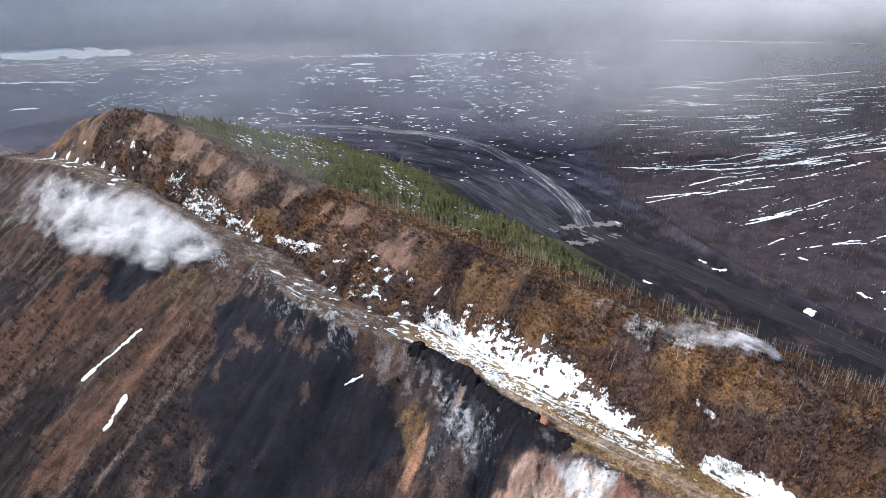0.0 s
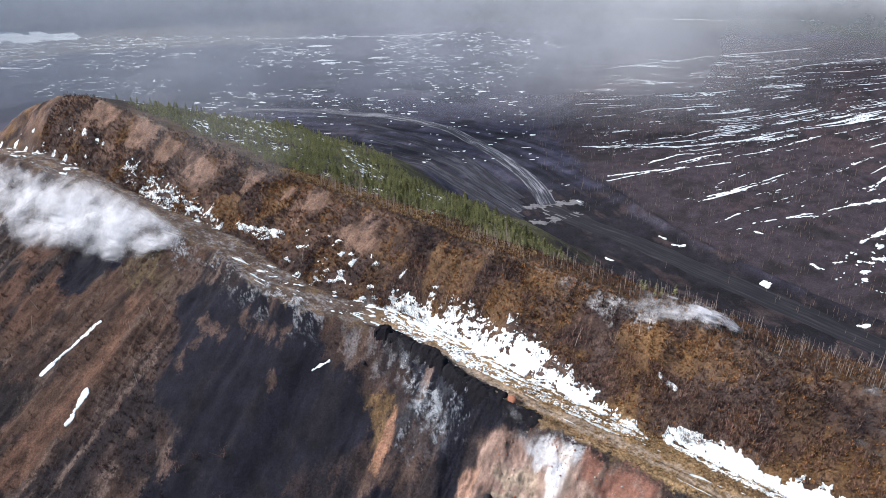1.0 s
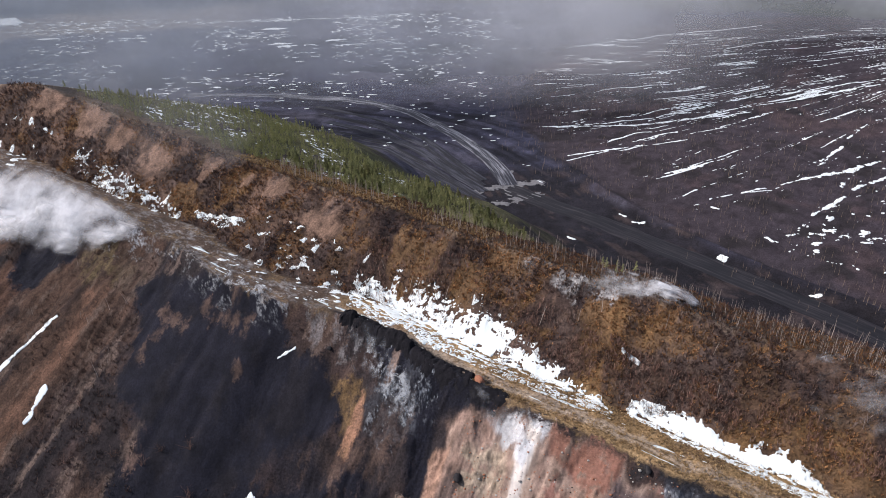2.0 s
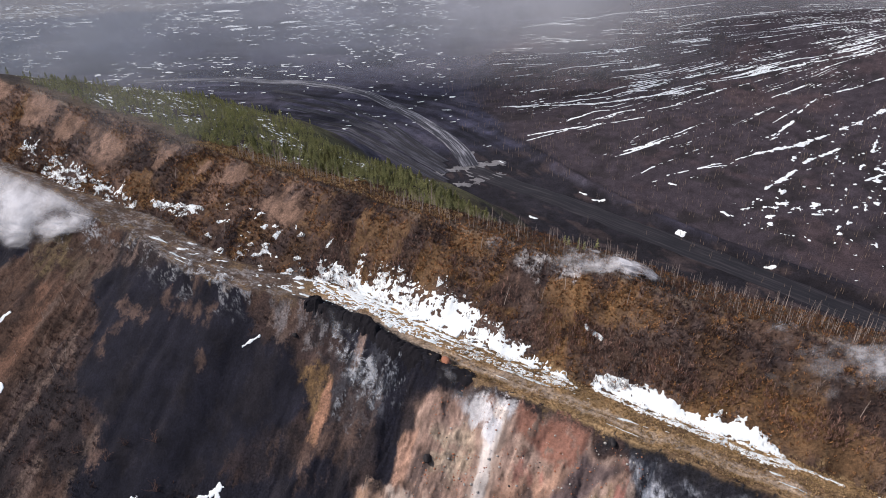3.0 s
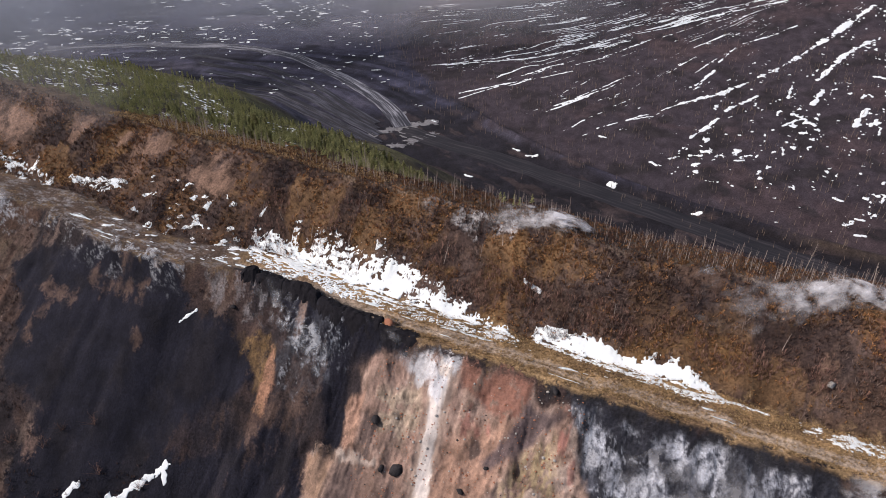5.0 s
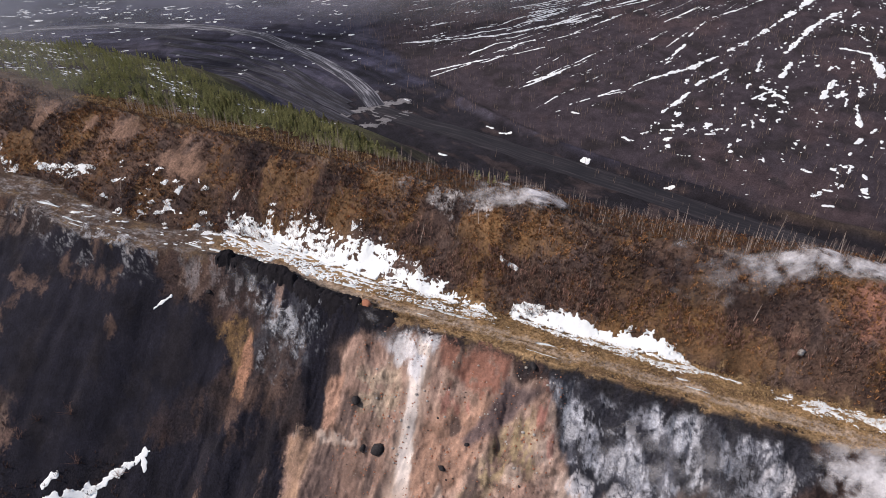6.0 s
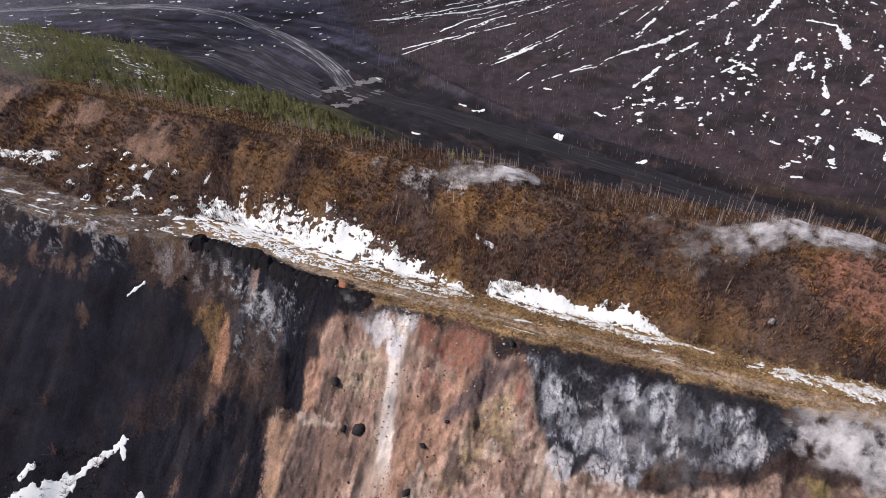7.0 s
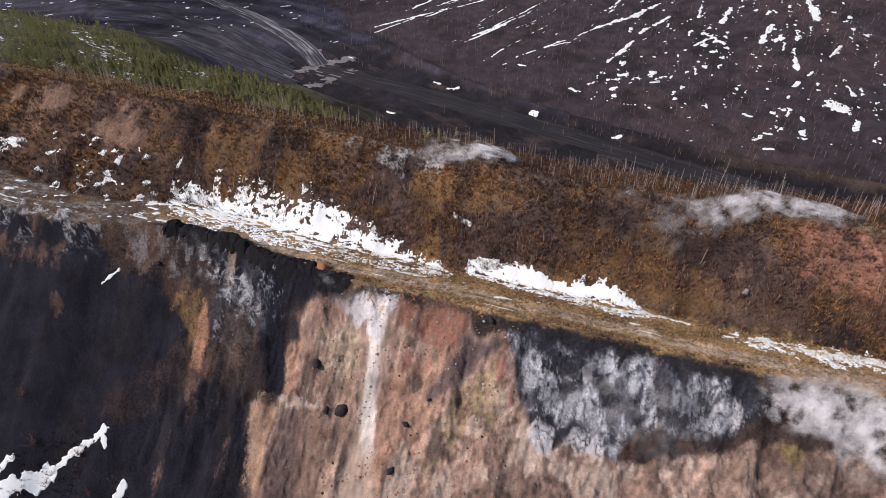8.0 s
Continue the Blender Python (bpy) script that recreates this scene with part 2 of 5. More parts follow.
    # wheel ruts of the track on the bench
    for off in (3.4, 5.4):
        z = z - 0.22 * np.exp(-((v - e - off - 0.6 * np.sin(u / 23)) / 0.45) ** 2)
    # the plain: old heaps, a dark bank at the foot of the wide cone
    flat = 1 - heap
    z = z + flat * only(flat > 0, lambda a, b: 1.6 * fbm(a / 90, b / 90, 3, 71) + 0.5 * fbm(a / 11, b / 11, 3, 73), x, y)
    cz = cone_z(x, y)
    rim = np.hypot(x - 520, y - 450) - 412
    z = z + flat * (cz + 3.2 * smooth(410, 340, y) * np.exp(-((rim + 3) / 3.6) ** 2) + smooth(0, 8, cz) * only(cz > 0, lambda a, b: 1.2 * fbm(a / 40, b / 40, 4, 75), x, y))
    far = np.hypot(x, y)
    z = z + 25 * smooth(1300, 2600, far)
    return z


# ---- ground: one sheet out to the horizon ----
def spread(start, step, growth, reach):
    out, x = [], start
    while abs(x - start) < reach:
        x += step
        step *= growth
        out.append(x)
    return out


us = np.array(spread(-75, -0.6, 1.06, 3000)[::-1] + list(np.arange(-75, -60, 0.5)) + list(np.arange(-60, 82, 0.27)) + list(np.arange(82, 130, 0.45)) + list(np.arange(130, 370, 0.6)) + spread(369.4, 0.6, 1.06, 3000))
vs = np.array(spread(25, -0.6, 1.07, 1600)[::-1] + list(np.arange(25, 76, 0.55)) + list(np.arange(76, 114, 0.3)) + list(np.arange(114, 165, 0.5)) + list(np.arange(165, 430, 1.1))
              + spread(429, 1.1, 1.04, 3400))
U, V = (a.ravel() for a in np.meshgrid(us, vs, indexing="ij"))
X, Y = to_xy(U, V)
Z = height(U, V)


def mix(a, b, f):
    return a + (np.asarray(b) - a) * np.clip(f, 0, 1)[:, None]


def blob(u, v, cu, cv, ru, rv, seed=0, rag=0.3):
    d = np.hypot((u - cu) / ru, (v - cv) / rv)
    out = np.zeros(len(u))
    near = d < 2.2
    if near.any():
        a, b = u[near], v[near]
        n = 0.6 * fbm(a / 6, b / 11, 4, 300 + seed) + 0.55 * fbm(a / 1.7, b / 5, 3, 340 + seed)
        out[near] = smooth(-0.22, 0.22, 1 - d[near] + 2.2 * rag * n)
    return out


def plain_soil(u, v, x, y, z):
    col = mix(np.full((len(u), 3), (0.043, 0.043, 0.066)), (0.080, 0.076, 0.100), smooth(-0.2, 0.5, fbm(x / 60, y / 60, 4, 121)))
    col = mix(col, (0.022, 0.022, 0.032), smooth(-0.05, 0.35, fbm(x / 45 + 0.6 * fbm(x / 60, y / 60, 2, 125), y / 25, 4, 122)))
    col = mix(col, (0.085, 0.085, 0.095), 0.6 * smooth(0.2, 0.5, fbm(x / 70, y / 14, 4, 126)) * smooth(480, 600, y))
    # arcs scraped round the black pit
    pit, turn = np.hypot(x + 80, y - 325), np.arctan2(y - 325, x + 80)
    arcs = fbm(pit / 7 + 0.5 * fbm(x / 25, y / 25, 2, 131), turn * 2.5, 4, 132) * smooth(40, 80, pit) * smooth(260, 200, pit)
    col = col * (1 + 1.3 * np.clip(arcs, -0.5, 0.6))[:, None]
    rim = np.hypot(x - 520, y - 450) - 408 + 6 * fbm(x / 30, y / 30, 3, 127) + 45 * smooth(440, 560, y) * fbm(x / 70, y / 70, 3, 130)
    cone = smooth(5 + 30 * smooth(430, 560, y), -5 - 60 * smooth(430, 560, y), rim)
    col = mix(col, (0.054, 0.043, 0.050), cone)
    col = mix(col, (0.070, 0.050, 0.053), cone * smooth(0.0, 0.4, fbm(x / 30, y / 30, 4, 123)))
    col = mix(col, (0.034, 0.028, 0.030), cone * smooth(0.05, 0.4, fbm(x / 12, y / 12, 4, 124)))
    foot = smooth(0, 6, rim) * smooth(110, 60, rim) * smooth(400, 330, y)
    col = mix(col, (0.018, 0.016, 0.019), 0.9 * foot)
    col = mix(col, (0.075, 0.055, 0.052), 0.7 * foot * smooth(0.12, 0.4, fbm(rim / 5, np.arctan2(y - 450, x - 520) * 30, 4, 135)))
    far = np.hypot(x, y)
    col = mix(col, (0.20, 0.17, 0.135), smooth(860, 885, far + 25 * fbm(x / 80, y / 80, 3, 128)) * smooth(-80, -200, x))
    return mix(col, (0.05, 0.055, 0.04), smooth(1000, 1050, far + 40 * fbm(x / 80, y / 80, 3, 129)))


BURNT_SLOPE = [(191, 101), (182, 108), (167, 109), (160, 112), (143, 113), (132, 112), (128, 109), (127, 106), (117, 108), (109, 107),
               (102, 102), (105, 96), (112, 92), (120, 81), (147, 62), (159, 75), (173, 78), (174, 86), (179, 94)]
BURNT_HOLLOW = [(244, 89), (243, 98), (230, 108), (221, 100), (228, 91), (228, 86), (239, 83)]
BURNT_FISSURE = [(115, 121), (93, 121), (74, 119), (60, 116), (61, 110), (69, 108), (74, 107), (70, 93), (75, 92), (79, 99), (84, 105), (93, 108), (97, 113), (109, 117)]
BURNT_FOOT = [(110, 84), (100, 88), (90, 95), (83, 92), (77, 86), (74, 62), (100, 45), (150, 48), (158, 66), (130, 76)]
RUST_STREAK = [(207, 94), (198, 95), (196, 78), (193, 58), (193, 40), (201, 33), (203, 46), (200, 67), (202, 84)]
OCHRE_LIP = [(112, 106), (105, 109), (97, 107), (98, 103), (96, 95), (103, 103), (109, 106)]
BAKED_CLIFF = [(72, 107), (61, 109.5), (47, 111.5), (28, 111.5), (26, 109), (20, 109), (14, 102), (8, 100), (-11, 96), (-40, 103), (-75, 106), (-75, 40), (73, 40),
               (73, 75), (79, 91.5), (70, 93), (73, 102), (70, 103)]
WHITE_BANK = [(60, 111.5), (47, 112), (47, 109), (50, 105), (58, 107)]
RED_RIM = [(46, 111.5), (28, 111.5), (30, 105), (40, 107), (45, 108)]
MAUVE_BAND = [(28, 109), (19, 108), (25, 104), (34, 97), (36, 99), (30, 104)]
OCHRE_SCREE = [(27, 103), (21, 105), (17, 97), (25, 93), (30, 86), (33, 88)]
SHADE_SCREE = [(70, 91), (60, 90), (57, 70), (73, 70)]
TAN_PILLAR = [(79, 91), (71, 92), (72, 85), (69, 72), (75, 80)]
CREAM_BANK = [(64, 103), (55, 107), (52, 101), (56, 96), (63, 98)]
ASH_FIELD = [(20, 111), (12, 113), (-4, 113), (-18, 113), (-33, 112), (-39, 109), (-36, 105), (-27, 103), (-12, 102), (-9, 96), (-2, 96), (7, 96), (12, 100), (16, 105)]


def face_soil(u, v, x, y, z):
    e = edge_v(u)
    n1, n2 = fbm(u / 6, v / 6, 4, 111), fbm(u / 25, v / 25, 4, 112)
    n3 = fbm(u / 2.2, v / 2.6, 4, 117)
    streak = fbm(u / 3.2 + v / 60, v / 26, 4, 113)
    wide = fbm(u / 11 + v / 50, v / 30, 3, 114)
    # the rusty flank
    f = mix(np.full((len(u), 3), (0.056, 0.038, 0.034)), (0.092, 0.057, 0.042), smooth(-0.15, 0.35, wide + 0.5 * n1 + 0.2 * streak))
    f = mix(f, (0.033, 0.026, 0.027), smooth(-0.05, 0.28, n2 + 0.5 * n1))
    f = mix(f, (0.15, 0.088, 0.060), 0.7 * smooth(0.12, 0.4, wide + 0.5 * n3) * smooth(170, 200, u))
    f = mix(f, (0.20, 0.145, 0.115), 0.7 * smooth(0.25, 0.5, streak + 0.5 * n3) * smooth(105, 112, u))
    f = mix(f, (0.235, 0.130, 0.085), 0.95 * patch(u, v, RUST_STREAK, 1.5, 0.9, 1) * smooth(-0.5, 0.1, streak + n3))
    for k, (cu, cv, ru, rv) in enumerate([(240, 78, 9, 12), (258, 62, 10, 18), (226, 112, 7, 4), (262, 92, 8, 8)]):
        f = mix(f, (0.165, 0.090, 0.060), 0.9 * blob(u, v, cu, cv, ru, rv, k))
    f = mix(f, (0.21, 0.155, 0.08), 0.85 * blob(u, v, 210, 102, 11, 6, 4) * smooth(-0.3, 0.2, n3))
    f = mix(f, (0.16, 0.115, 0.085), 0.8 * blob(u, v, 194, 104, 8, 6, 5) * smooth(-0.3, 0.2, n3))
    f = f * (1 - 0.35 * smooth(182, 196, u))[:, None]
    # burnt black ground
    black = np.zeros(len(u))
    for k, outline in enumerate((BURNT_SLOPE, BURNT_HOLLOW, BURNT_FISSURE, BURNT_FOOT)):
        black = np.maximum(black, patch(u, v, outline, 0.9, 0.75 if k != 2 else 0.4, 10 + k))
    black = np.maximum(black, 0.6 * blob(u, v, 112, 88, 12, 8, 15, 0.4))
    f = mix(f, (0.0135, 0.0135, 0.0205), black)
    f = mix(f, (0.024, 0.021, 0.024), 0.5 * black * smooth(0.1, 0.45, n1 + 0.4 * streak))
    # brown ribs showing through
    for k, (cu, cv, ru, rv, c) in enumerate([(168, 98, 8, 1.6, 0.8), (152, 104, 7, 1.8, 0.8), (137, 96, 3.0, 1.8, 0.7), (170, 90, 1.6, 4, 0.7), (141, 105, 1.6, 3, 0.7), (149, 109, 2, 2.5, 0.8),
                                             (177, 79, 2, 4, 1.1), (154, 70, 2, 5, 1.1), (170, 69, 2, 5, 0.9), (119, 111, 5, 3, 0.9), (112, 114, 4, 3, 0.9), 
                                             (109, 90, 3, 3, 0.5), (99, 75, 1.6, 6, 1), (82, 78, 1.6, 6, 1), (94, 92, 4, 5, 0.8), (85, 100, 5, 6, 0.7), (192, 108, 4, 2, 0.9)]):
        f = mix(f, (0.155 * c, 0.102 * c, 0.080 * c), 0.85 * blob(u, v, cu, cv, ru, rv, 30 + k, 0.5) * smooth(-0.3, 0.25, n3))
    f = mix(f, (0.20, 0.125, 0.058), 0.9 * patch(u, v, OCHRE_LIP, 1.0, 0.5, 40) * smooth(-0.4, 0.1, n3))
    f = mix(f, (0.34, 0.185, 0.115), 0.9 * blob(u, v, 97 + 0.12 * (v - 99), 100, 2.2, 6, 41, 0.35))
    f = mix(f, (0.28, 0.20, 0.16), 0.9 * blob(u, v, 92, 111, 1.6, 3.5, 42, 0.4))
    # bluish ash and white crusts over the fissures
    veins = smooth(0.055, 0.012, np.abs(fbm(u / 3.4 + 1.1 * n1, v / 3.4 + 1.1 * n2, 5, 131)))
    f = mix(f, (0.060, 0.064, 0.074), 0.6 * blob(u, v, 86, 107, 10, 7, 43) * smooth(-0.05, 0.35, n3))
    f = mix(f, (0.42, 0.45, 0.48), 0.85 * blob(u, v, 86, 107, 9, 8, 44) * veins * smooth(-0.2, 0.15, n1))
    f = mix(f, (0.24, 0.23, 0.23), 0.6 * blob(u, v, 113, 115, 9, 5, 45) * smooth(0.1, 0.3, n3))
    crust = np.maximum(smooth(6, 0.5, e - v) * smooth(120, 128, u) * smooth(205, 185, u), blob(u, v, 207, 111, 10, 6, 46))
    f = mix(f, (0.36, 0.37, 0.38), 0.85 * crust * smooth(0.07, 0.02, np.abs(fbm(u / 9, (e - v) / 3, 4, 133))))
    # baked cliff
    rocky = fbm(u / 1.9 + 1.5 * n1, v / 1.5 + n2, 4, 142)
    flow = fbm(u / 1.6 + v / 26, v / 20, 4, 145)
    pebbly = fbm(u / 0.9, v / 1.1, 3, 146)
    o = mix(np.full((len(u), 3), (0.270, 0.180, 0.140)), (0.37, 0.262, 0.205), smooth(-0.2, 0.4, fbm(u / 6 + n1, v / 7, 4, 141)))
    o = mix(o, (0.20, 0.138, 0.11), 0.85 * smooth(0.05, 0.3, fbm(u / 7, v / 9, 4, 147)) * smooth(30, 8, u))
    o = mix(o, (0.46, 0.36, 0.295), 0.85 * smooth(0.12, 0.3, fbm(u / 4, v / 4, 4, 148)) * smooth(34, 10, u))
    o = mix(o, (0.385, 0.240, 0.170), patch(u, v, [(40, 104), (26, 107), (33, 92), (44, 78), (46, 98)], 2, 0.4, 54))
    o = mix(o, (0.52, 0.41, 0.30), 0.9 * patch(u, v, CREAM_BANK, 1.5, 0.6, 57) * smooth(-0.4, 0.1, rocky))
    o = mix(o, (0.25, 0.165, 0.125), 0.85 * patch(u, v, [(64, 92), (58, 91), (53, 70), (61, 70)], 2, 0.4, 63))
    o = mix(o, (0.36, 0.22, 0.155), 0.9 * patch(u, v, [(73, 102), (68, 103), (66, 92), (71, 92)], 0.6, 0.2, 53))
    o = mix(o, (0.33, 0.255, 0.145), 0.85 * patch(u, v, OCHRE_SCREE, 2, 0.6, 60) * smooth(-0.4, 0.2, pebbly))
    for k, (cu, cv, ru, rv) in enumerate([(18.5, 105, 1.2, 3), (15.5, 100.5, 1.8, 1.6), (22, 108, 1.5, 1.5), (40, 103, 2.5, 2)]):
        o = mix(o, (0.31, 0.125, 0.10), 0.6 * blob(u, v, cu, cv, ru, rv, 64 + k, 0.9) * smooth(-0.2, 0.15, n3))
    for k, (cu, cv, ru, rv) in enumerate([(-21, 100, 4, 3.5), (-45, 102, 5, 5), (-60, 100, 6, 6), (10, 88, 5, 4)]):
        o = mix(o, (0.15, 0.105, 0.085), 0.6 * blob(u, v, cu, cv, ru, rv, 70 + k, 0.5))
    o = mix(o, (0.19, 0.15, 0.06), 0.8 * blob(u, v, -44, 104, 3.5, 2.5, 75, 0.6))
    calm = patch(u, v, CHUTE, 2, 0.3, 61)
    rough_here = 1 - 0.75 * np.maximum(calm, 0.8 * patch(u, v, [(40, 104), (27, 106), (33, 92), (44, 78), (46, 98)], 2, 0.4, 54))
    slant = fbm((u + 1.4 * (v - 100)) / 3.0, (v - 0.6 * u) / 18, 4, 149)
    o = o * (0.92 - rough_here * (0.34 * smooth(0.18, 0.28, rocky) - 0.24 * smooth(-0.2, -0.32, rocky)) + 0.18 * flow * smooth(36, 46, u) + 0.38 * slant * smooth(46, 38, u) + 0.25 * rough_here * pebbly)[:, None]
    o = mix(o, (0.235, 0.105, 0.072), 0.85 * patch(u, v, RED_RIM, 0.8, 0.5, 52) * smooth(0.35, 0.1, rocky))
    # shade below the broken ledge, put into the scree's colour as a dark panel
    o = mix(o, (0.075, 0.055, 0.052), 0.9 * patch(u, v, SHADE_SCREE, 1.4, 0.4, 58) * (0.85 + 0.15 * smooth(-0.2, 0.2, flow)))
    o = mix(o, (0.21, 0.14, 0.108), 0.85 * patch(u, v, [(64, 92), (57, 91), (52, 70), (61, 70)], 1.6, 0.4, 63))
    o = mix(o, (0.36, 0.235, 0.155), 0.9 * patch(u, v, TAN_PILLAR, 0.8, 0.3, 59) * (0.75 + 0.6 * flow))
    o = mix(o, (0.125, 0.094, 0.094), 0.9 * patch(u, v, MAUVE_BAND, 0.8, 0.3, 55))
    # shadow streaks below the boulders and a dark hole, painted into the soil colour
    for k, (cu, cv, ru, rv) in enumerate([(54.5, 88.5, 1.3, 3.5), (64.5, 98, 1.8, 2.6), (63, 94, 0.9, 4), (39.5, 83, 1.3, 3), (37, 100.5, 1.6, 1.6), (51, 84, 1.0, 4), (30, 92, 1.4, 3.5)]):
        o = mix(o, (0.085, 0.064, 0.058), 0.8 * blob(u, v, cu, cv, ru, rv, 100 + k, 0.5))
    o = mix(o, (0.50, 0.41, 0.34), 0.8 * patch(u, v, [(77, 92.2), (60, 93), (60, 91.8), (77, 91)], 0.4, 0.25, 108) * smooth(-0.3, 0.0, n3))
    for k, (cu, cv, ru, rv) in enumerate([(36, 84, 2.5, 5), (26, 85, 3, 3), (9, 93, 4, 2.5), (-6, 92, 5, 2.5), (22, 95, 2, 2)]):
        o = mix(o, (0.47, 0.37, 0.30), 0.75 * blob(u, v, cu, cv, ru, rv, 110 + k, 0.6))
    o = mix(o, (0.46, 0.355, 0.28), 0.8 * patch(u, v, CHUTE, 2.0, 0.5, 62))
    line = np.abs(u - 48.2 - 0.13 * (v - 100) - 0.7 * np.sin(v / 5))
    o = mix(o, (0.76, 0.68, 0.60), smooth(2.2, 1.2, line + 1.3 * flow + 0.4 * pebbly) * smooth(84, 92, v))
    o = mix(o, (0.74, 0.73, 0.72), 0.95 * patch(u, v, WHITE_BANK, 0.8, 0.7, 51) * smooth(-0.35, -0.1, n3))
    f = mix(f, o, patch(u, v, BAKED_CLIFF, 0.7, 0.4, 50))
    # ash field: charcoal with pale crusted mounds
    ash = mix(np.full((len(u), 3), (0.028, 0.029, 0.036)), (0.085, 0.09, 0.108), smooth(0.0, 0.22, n1 + 0.5 * n3))
    mound = np.zeros(len(u))
    for k, (cu, cv, ru, rv) in enumerate([(12, 106, 4, 4.5), (-3, 109, 7, 2.8), (4, 101.5, 8, 3), (-5, 98, 6, 3), (-12, 108.5, 5, 3.2), (-19, 105, 4, 3), (-26, 105, 5, 2.8), (-3, 104, 4, 3), (-24, 110, 4, 2.5)]):
        mound = np.maximum(mound, blob(u, v, cu, cv, ru, rv, 80 + k, 0.9))
    crack = np.abs(fbm(u / 2.2 + 0.8 * n1, v / 2.0, 4, 151))
    ash = mix(ash, (0.25, 0.265, 0.295), 0.9 * mound * smooth(0.03, 0.10, crack) * smooth(-0.4, 0.0, n3))
    ash = mix(ash, (0.58, 0.60, 0.63), 0.9 * mound * smooth(0.2, 0.3, crack + 0.3 * n3) * smooth(-0.25, 0.1, n1))
    ash = mix(ash, (0.42, 0.44, 0.47), 0.6 * smooth(0.05, 0.012, np.abs(fbm(u / 3 + n1, v / 2.6, 4, 152))))
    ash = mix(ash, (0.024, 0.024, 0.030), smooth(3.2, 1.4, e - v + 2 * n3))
    for k, band_line in enumerate(([(20, 109.5), (17, 111), (-4, 107.5), (-9, 103), (-6, 102), (0, 106)], [(-13, 111), (-16, 110), (-22, 103), (-18, 102)], [(-30, 111), (-36, 110), (-36, 106), (-30, 107)])):
        ash = mix(ash, (0.030, 0.031, 0.039), 0.9 * patch(u, v, band_line, 0.8, 0.5, 95 + k))
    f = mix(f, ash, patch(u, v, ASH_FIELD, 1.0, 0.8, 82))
    for k, (cu, cv) in enumerate([(8, 96), (-2, 97), (-30, 106)]):
        f = mix(f, (0.50, 0.50, 0.51), 0.8 * blob(u, v, cu, cv, 3.2, 1.8, 90 + k, 0.6) * smooth(0.04, 0.12, crack))
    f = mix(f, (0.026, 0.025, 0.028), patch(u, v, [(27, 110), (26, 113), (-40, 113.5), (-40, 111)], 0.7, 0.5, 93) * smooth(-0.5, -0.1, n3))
    f = f * (1 + 0.2 * pebbly * (1 - black))[:, None]
    return mix(plain_soil(u, v, x, y, z), f, smooth(-26, -20, z))


def bench_soil(u, v, x, y, z):
    e = edge_v(u)
    n1 = fbm(u / 6, v / 6, 4, 111)
    b = mix(np.full((len(u), 3), (0.40, 0.268, 0.135)), (0.20, 0.128, 0.073), smooth(-0.15, 0.4, fbm(u / 9, v / 1.6, 4, 161)))
    b = mix(b, (0.48, 0.39, 0.30), 0.75 * smooth(1.8, 0.5, np.abs(v - e - 4.4 - 0.6 * np.sin(u / 23)) - 0.4))
    b = mix(b, (0.11, 0.078, 0.058), smooth(112, 128, u))
    b = mix(b, (0.20, 0.135, 0.075), smooth(112, 128, u) * smooth(0.05, 0.4, fbm(u / 8, v / 1.5, 4, 164)))
    b = mix(b, (0.33, 0.32, 0.31), 0.7 * smooth(118, 128, u) * smooth(0.12, 0.03, np.abs(fbm(u / 10, v / 2.2, 4, 163))))
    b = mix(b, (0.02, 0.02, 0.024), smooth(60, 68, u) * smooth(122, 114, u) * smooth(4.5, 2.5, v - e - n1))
    return b


CLAY_SPOTS = [(144, 142, 6, 5), (186, 149, 3, 3), (171, 148, 5, 3), (254, 143, 8, 5), (230, 142, 7, 5), (204, 148, 5, 4), (300, 144, 8, 6), (273, 144, 7, 5), (-30, 133, 2, 1.5)]
OCHRE_SPOTS = [(106, 142, 9, 5), (76, 145, 7, 4), (46, 137, 6, 6), (27, 140, 7, 4), (-8, 130, 8, 3), (-38, 143, 5, 3), (85, 138, 7, 4), (-23, 129, 8, 3), (-52, 135, 8, 4), (207, 136, 8, 4)]
DARK_SPOTS = [(94, 143, 5, 4), (58, 142, 6, 3.5), (12, 136, 9, 5), (-21, 135, 12, 4), (118, 134, 9, 5), (-2, 136, 8, 4), (133, 133, 8, 4), (63, 136, 7, 3), (124, 145, 9, 4)]


def among(u, v, spots, seed):
    out = np.zeros(len(u))
    for k, (cu, cv, ru, rv) in enumerate(spots):
        out = np.maximum(out, blob(u, v, cu, cv, ru, rv, seed + k, 0.5))
    return out


